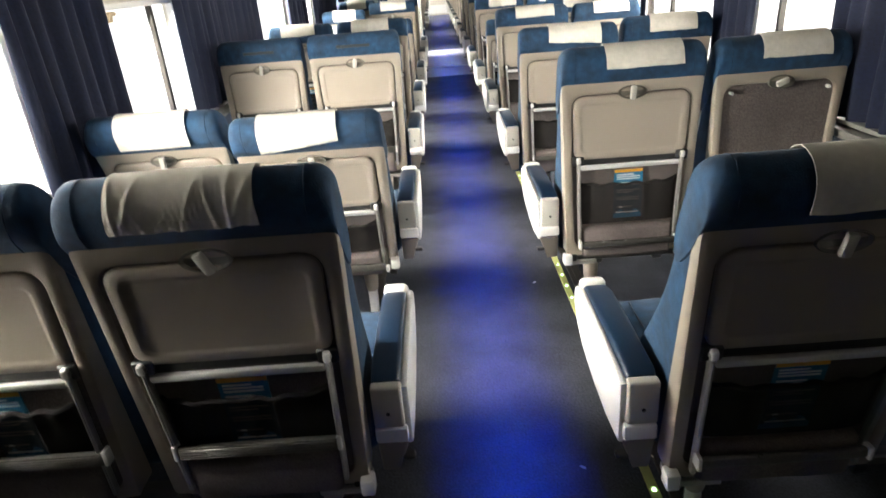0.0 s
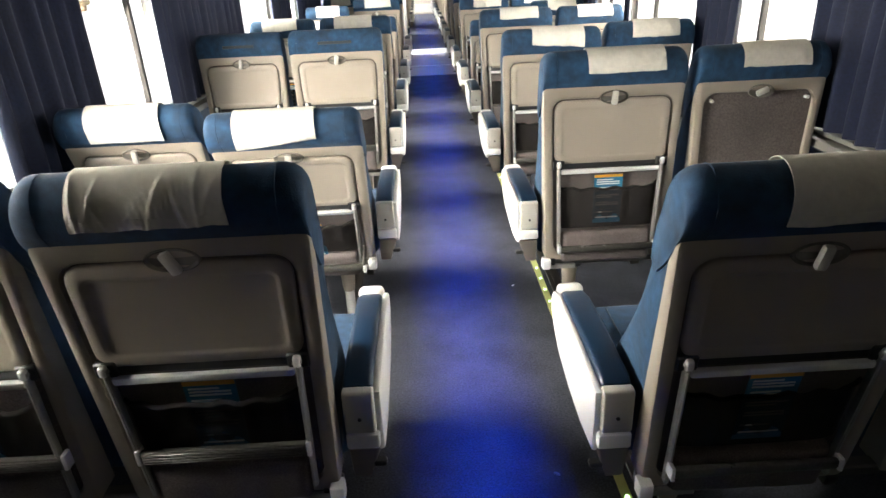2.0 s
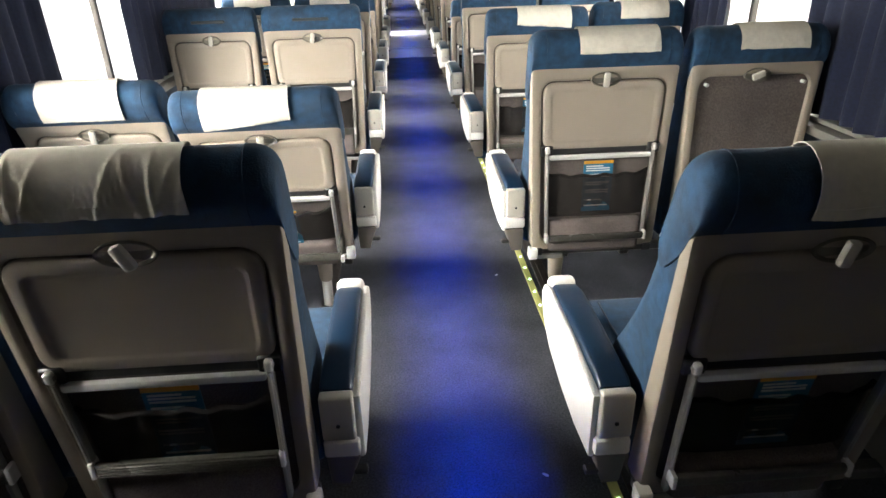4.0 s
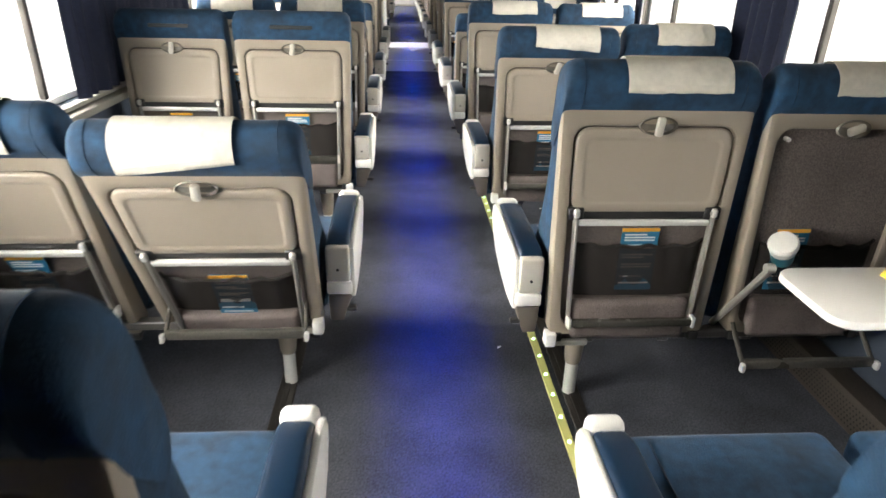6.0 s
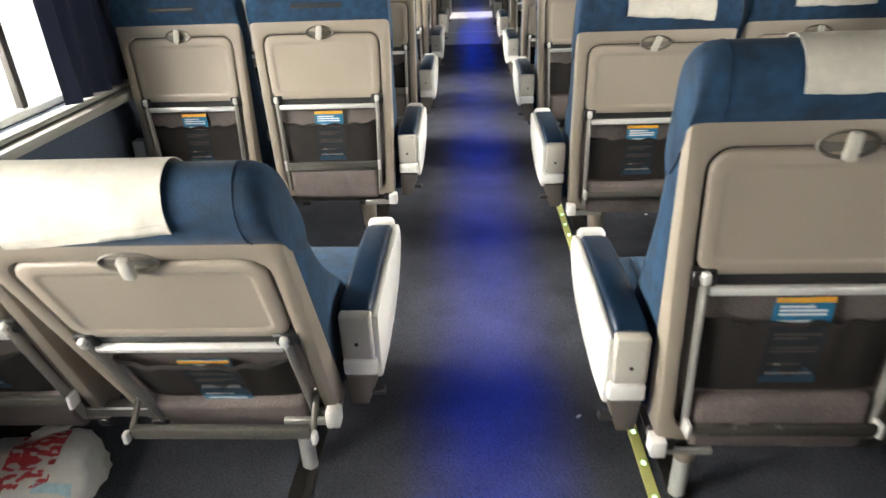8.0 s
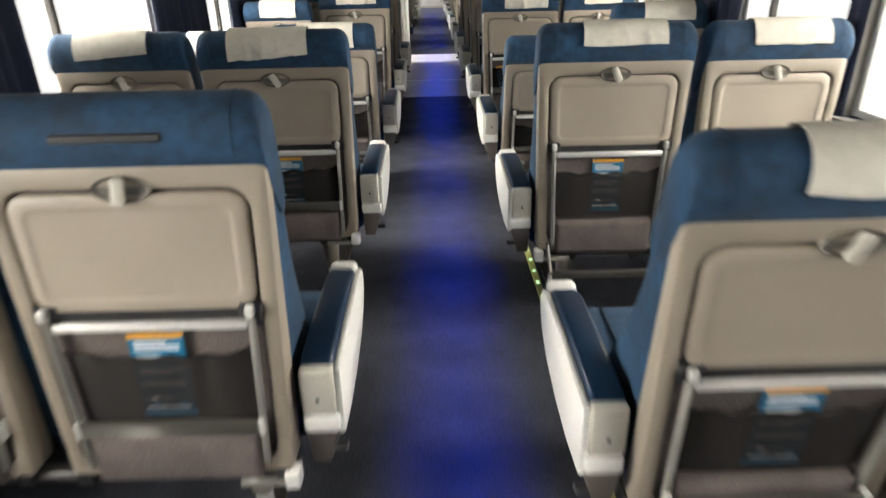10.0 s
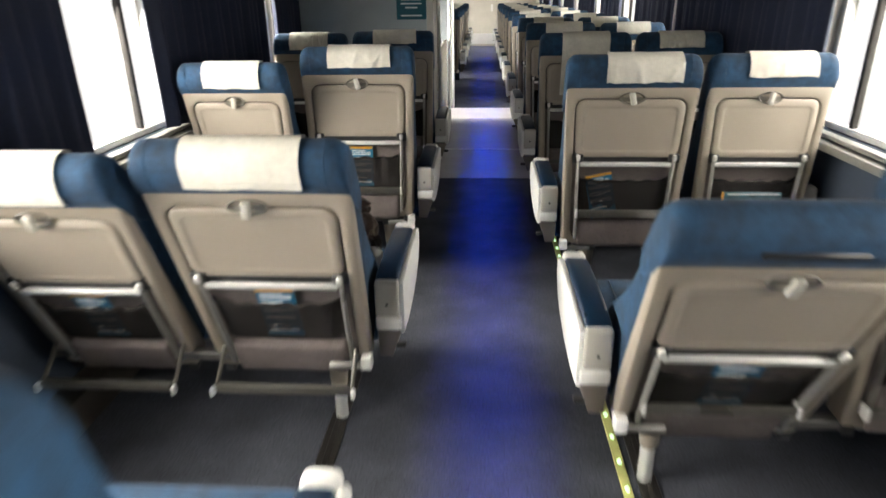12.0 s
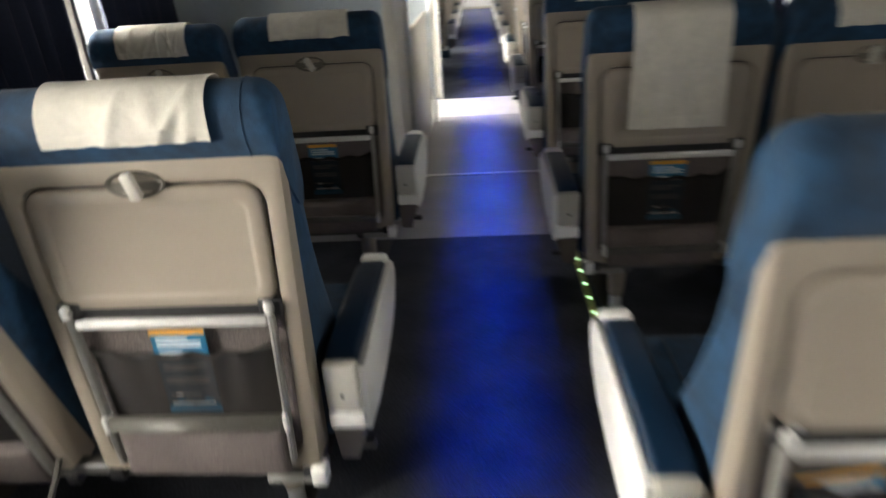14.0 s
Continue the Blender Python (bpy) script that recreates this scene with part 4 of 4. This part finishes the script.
# carrier bag on the carpet behind the first left row
bag = tagged(new("carrier_bag"), "white plastic carrier bag with red print on the carpet", "plastic bag")
bag.matrix_basis = pose(-1.27, 2.40, 0.0, 0, 0, 12)
place("bag_body", finish(crumple_blob(0.19, 0.15, 0.085, 0.16, 2, freq=2.2, power=3.2), M_BAG, "bag_body", angle=60), bag)
bag_tree = BVHTree.FromBMesh(crumple_blob(0.19, 0.15, 0.085, 0.16, 2, freq=2.2, power=3.2))


def print_on_bag(name, material, x0, x1, y0, y1, freq, cut, seed):
    """A worn print that follows the creased top of the bag, broken up by wear."""
    bm = bmesh.new()
    nx, ny = int((x1 - x0) / 0.004), int((y1 - y0) / 0.004)
    rows = []
    for i in range(nx + 1):
        row = []
        for k in range(ny + 1):
            x, y = x0 + 0.004 * i, y0 + 0.004 * k
            top = bag_tree.ray_cast(Vector((x, y, 1)), Vector((0, 0, -1)))[0]
            row.append(bm.verts.new(top + Vector((0, 0, 0.003))) if top else None)
        rows.append(row)
    for i in range(nx):
        for k in range(ny):
            q = (rows[i][k], rows[i + 1][k], rows[i + 1][k + 1], rows[i][k + 1])
            if all(q) and noise.noise(Vector((i * freq, k * freq * 1.8, seed))) > cut:
                bm.faces.new(q)
    for v in [v for v in bm.verts if not v.link_faces]:
        bm.verts.remove(v)
    place(name, finish(bm, material, name), bag)


print_on_bag("red_print", M_RED, -0.02, 0.11, -0.10, 0.11, 0.16, -0.02, 3.3)
print_on_bag("pale_print", M_PALE, 0.075, 0.165, -0.115, -0.085, 0.05, -0.6, 8.0)
place("bag_fold", finish(crumple_blob(0.045, 0.012, 0.020, 0.4, 15), M_BAG, "bag_fold", angle=60), bag, pose(0.05, 0.105, 0.140, 0, 0, 25))

# backpack on the aisle cushion of the fifth left row
def folded_cloth(rx, ry, rz, amp, seed, freq=2.0):
    """A slumped cloth body with sharp folds, resting on z = 0."""
    bm = bmesh.new()
    bmesh.ops.create_icosphere(bm, subdivisions=5, radius=1.0)
    off = Vector((seed * 2.3, seed * 4.1, seed * 1.7))
    for v in bm.verts:
        p = v.co.normalized()
        w = p + 0.35 * Vector((noise.noise(p * 1.7 + off), noise.noise(p * 1.7 - off), noise.noise(p * 1.9 + off * 2)))
        fold = 1 - 2.6 * abs(noise.noise(w * freq + off))
        small = 1 - 2.6 * abs(noise.noise(Vector((w.x, w.y, w.z * 0.5)) * freq * 2.6 - off))
        k = (abs(p.x) ** 2.5 + abs(p.y) ** 2.5 + abs(p.z) ** 2.5) ** -0.4
        k *= 1 + amp * (fold + 0.40 * small) + 0.6 * amp * noise.noise(p * 1.2 + off)
        v.co = Vector((p.x * k * rx, p.y * k * ry, max(p.z * k * rz, -rz * 0.9)))
    z = min(v.co.z for v in bm.verts)
    for v in bm.verts:
        v.co.z -= z
    return bm


pack = tagged(new("backpack"), "dark brown and tan cloth backpack on a blue seat cushion", "backpack")
pack.matrix_basis = pose(-0.585, 6.98, 0.482, 0, 0, -20)
place("pack_body", finish(folded_cloth(0.165, 0.135, 0.105, 0.11, 6), M_PACK, "pack_body", angle=50), pack)
place("top_flap", finish(folded_cloth(0.110, 0.100, 0.045, 0.20, 3), M_PACK, "top_flap", angle=50), pack, pose(0.0, 0.03, 0.165, -8))
place("side_pocket", finish(folded_cloth(0.040, 0.085, 0.062, 0.22, 8), M_PACKTRIM, "side_pocket", angle=50), pack, pose(-0.135, -0.025, 0.075, 0, -12, 0))
place("front_pocket", finish(folded_cloth(0.055, 0.040, 0.045, 0.26, 11), M_PACKTRIM, "front_pocket", angle=50), pack, pose(-0.075, -0.080, 0.130, 20))
for q in (-0.06, 0.07):
    place("strap", finish(tube([(q, 0.09, 0.18), (q * 1.2, -0.01, 0.235), (q * 1.4, -0.10, 0.185), (q * 1.5, -0.14, 0.08)], 0.009, 6), M_PACK, "strap"), pack)
place("grab_loop", finish(tube([(-0.03, 0.07, 0.215), (-0.02, 0.08, 0.265), (0.02, 0.08, 0.265), (0.03, 0.07, 0.215)], 0.006, 6), M_PACK, "grab_loop"), pack)
towel = tagged(place("paper_towel", finish(crumple_blob(0.060, 0.085, 0.045, 0.4, 5, freq=2.6), M_WHITE, "paper_towel", angle=60), None, pose(-0.440, 6.79, 0.490, 0, 0, 20)),
               "crumpled white paper towel on a blue seat cushion", "paper towel")
towel2 = tagged(place("paper_towel", finish(lathe([(0.038, 0.0), (0.045, 0.01), (0.045, 0.075), (0.040, 0.085), (0.012, 0.086)], 16), M_WHITE, "paper_roll"), None, pose(-0.415, 6.87, 0.488, 12, 0, 0)),
                "small white paper roll on a blue seat cushion", "paper roll")

# magazine in the pocket of the sixth right row
magz = tagged(new("magazine"), "magazine with a teal cover lying sideways in a seat pocket", "magazine")
magz.matrix_basis = pose(1.19, 7.500 - 0.022, 0.515, 3)
place("cover", finish(box(-0.125, 0.125, -0.004, 0.004, 0.0, 0.105, 0.002, 1), M_MAG, "cover"), magz)
place("spine", finish(box(-0.132, -0.126, -0.005, 0.005, 0.0, 0.105, 0.001, 1), M_ORANGE, "spine"), magz)
place("title_line", finish(box(-0.11, 0.115, -0.0062, -0.0045, 0.094, 0.100), M_PRINT, "title_line"), magz)

# perforated front of the heater duct
bm = bmesh.new()
for i in range(150):
    for j in range(6):
        y, z = 0.9 + 0.017 * i + (j % 2) * 0.0085, 0.030 + 0.016 * j
        vs = [bm.verts.new((1.4285, y + 0.0042 * math.cos(a), z + 0.0042 * math.sin(a))) for a in [math.pi / 3 * k for k in range(6)]]
        bm.faces.new(vs)
tagged(place("grille_holes", finish(bm, M_HOLE, "grille_holes", smooth=False)), "small round holes in the heater grille", "grille", kind="stuff")

# slotted air vent under the right window ledge
for y in (6.75, 4.4):
    vent = tagged(new("air_vent"), "small slotted air vent under the window ledge", "air vent")
    vent.matrix_basis = pose(WALL_X - 0.004, y, 0.735)
    place("vent_frame", finish(box(-0.006, 0.004, -0.11, 0.11, -0.035, 0.035, 0.003, 1), M_GREY, "vent_frame"), vent)
    for k in range(7):
        place("slot", finish(box(-0.0085, -0.0045, -0.095 + 0.029 * k, -0.080 + 0.029 * k, -0.024, 0.024), M_HOLE, "slot"), vent)

# scraps on the carpet
rnd = random.Random(4)
for k, (x, y, c) in enumerate(((0.74, 2.17, M_PRINT), (0.77, 2.12, M_PRINT), (-0.50, 2.50, M_CUP), (0.26, 1.42, M_PRINT), (0.30, 2.75, M_PRINT), (0.95, 1.95, M_PRINT), (0.80, 4.35, M_PRINT), (0.90, 4.30, M_PRINT))):
    bm = crumple_blob(0.006 + 0.004 * rnd.random(), 0.004, 0.0025, 0.4, k + 20)
    tagged(place("paper_scrap", finish(bm, c, "paper_scrap"), None, pose(x, y, 0.0, 0, 0, rnd.uniform(0, 180))), "tiny scrap of litter on the carpet", "scrap", "scraps on the carpet")
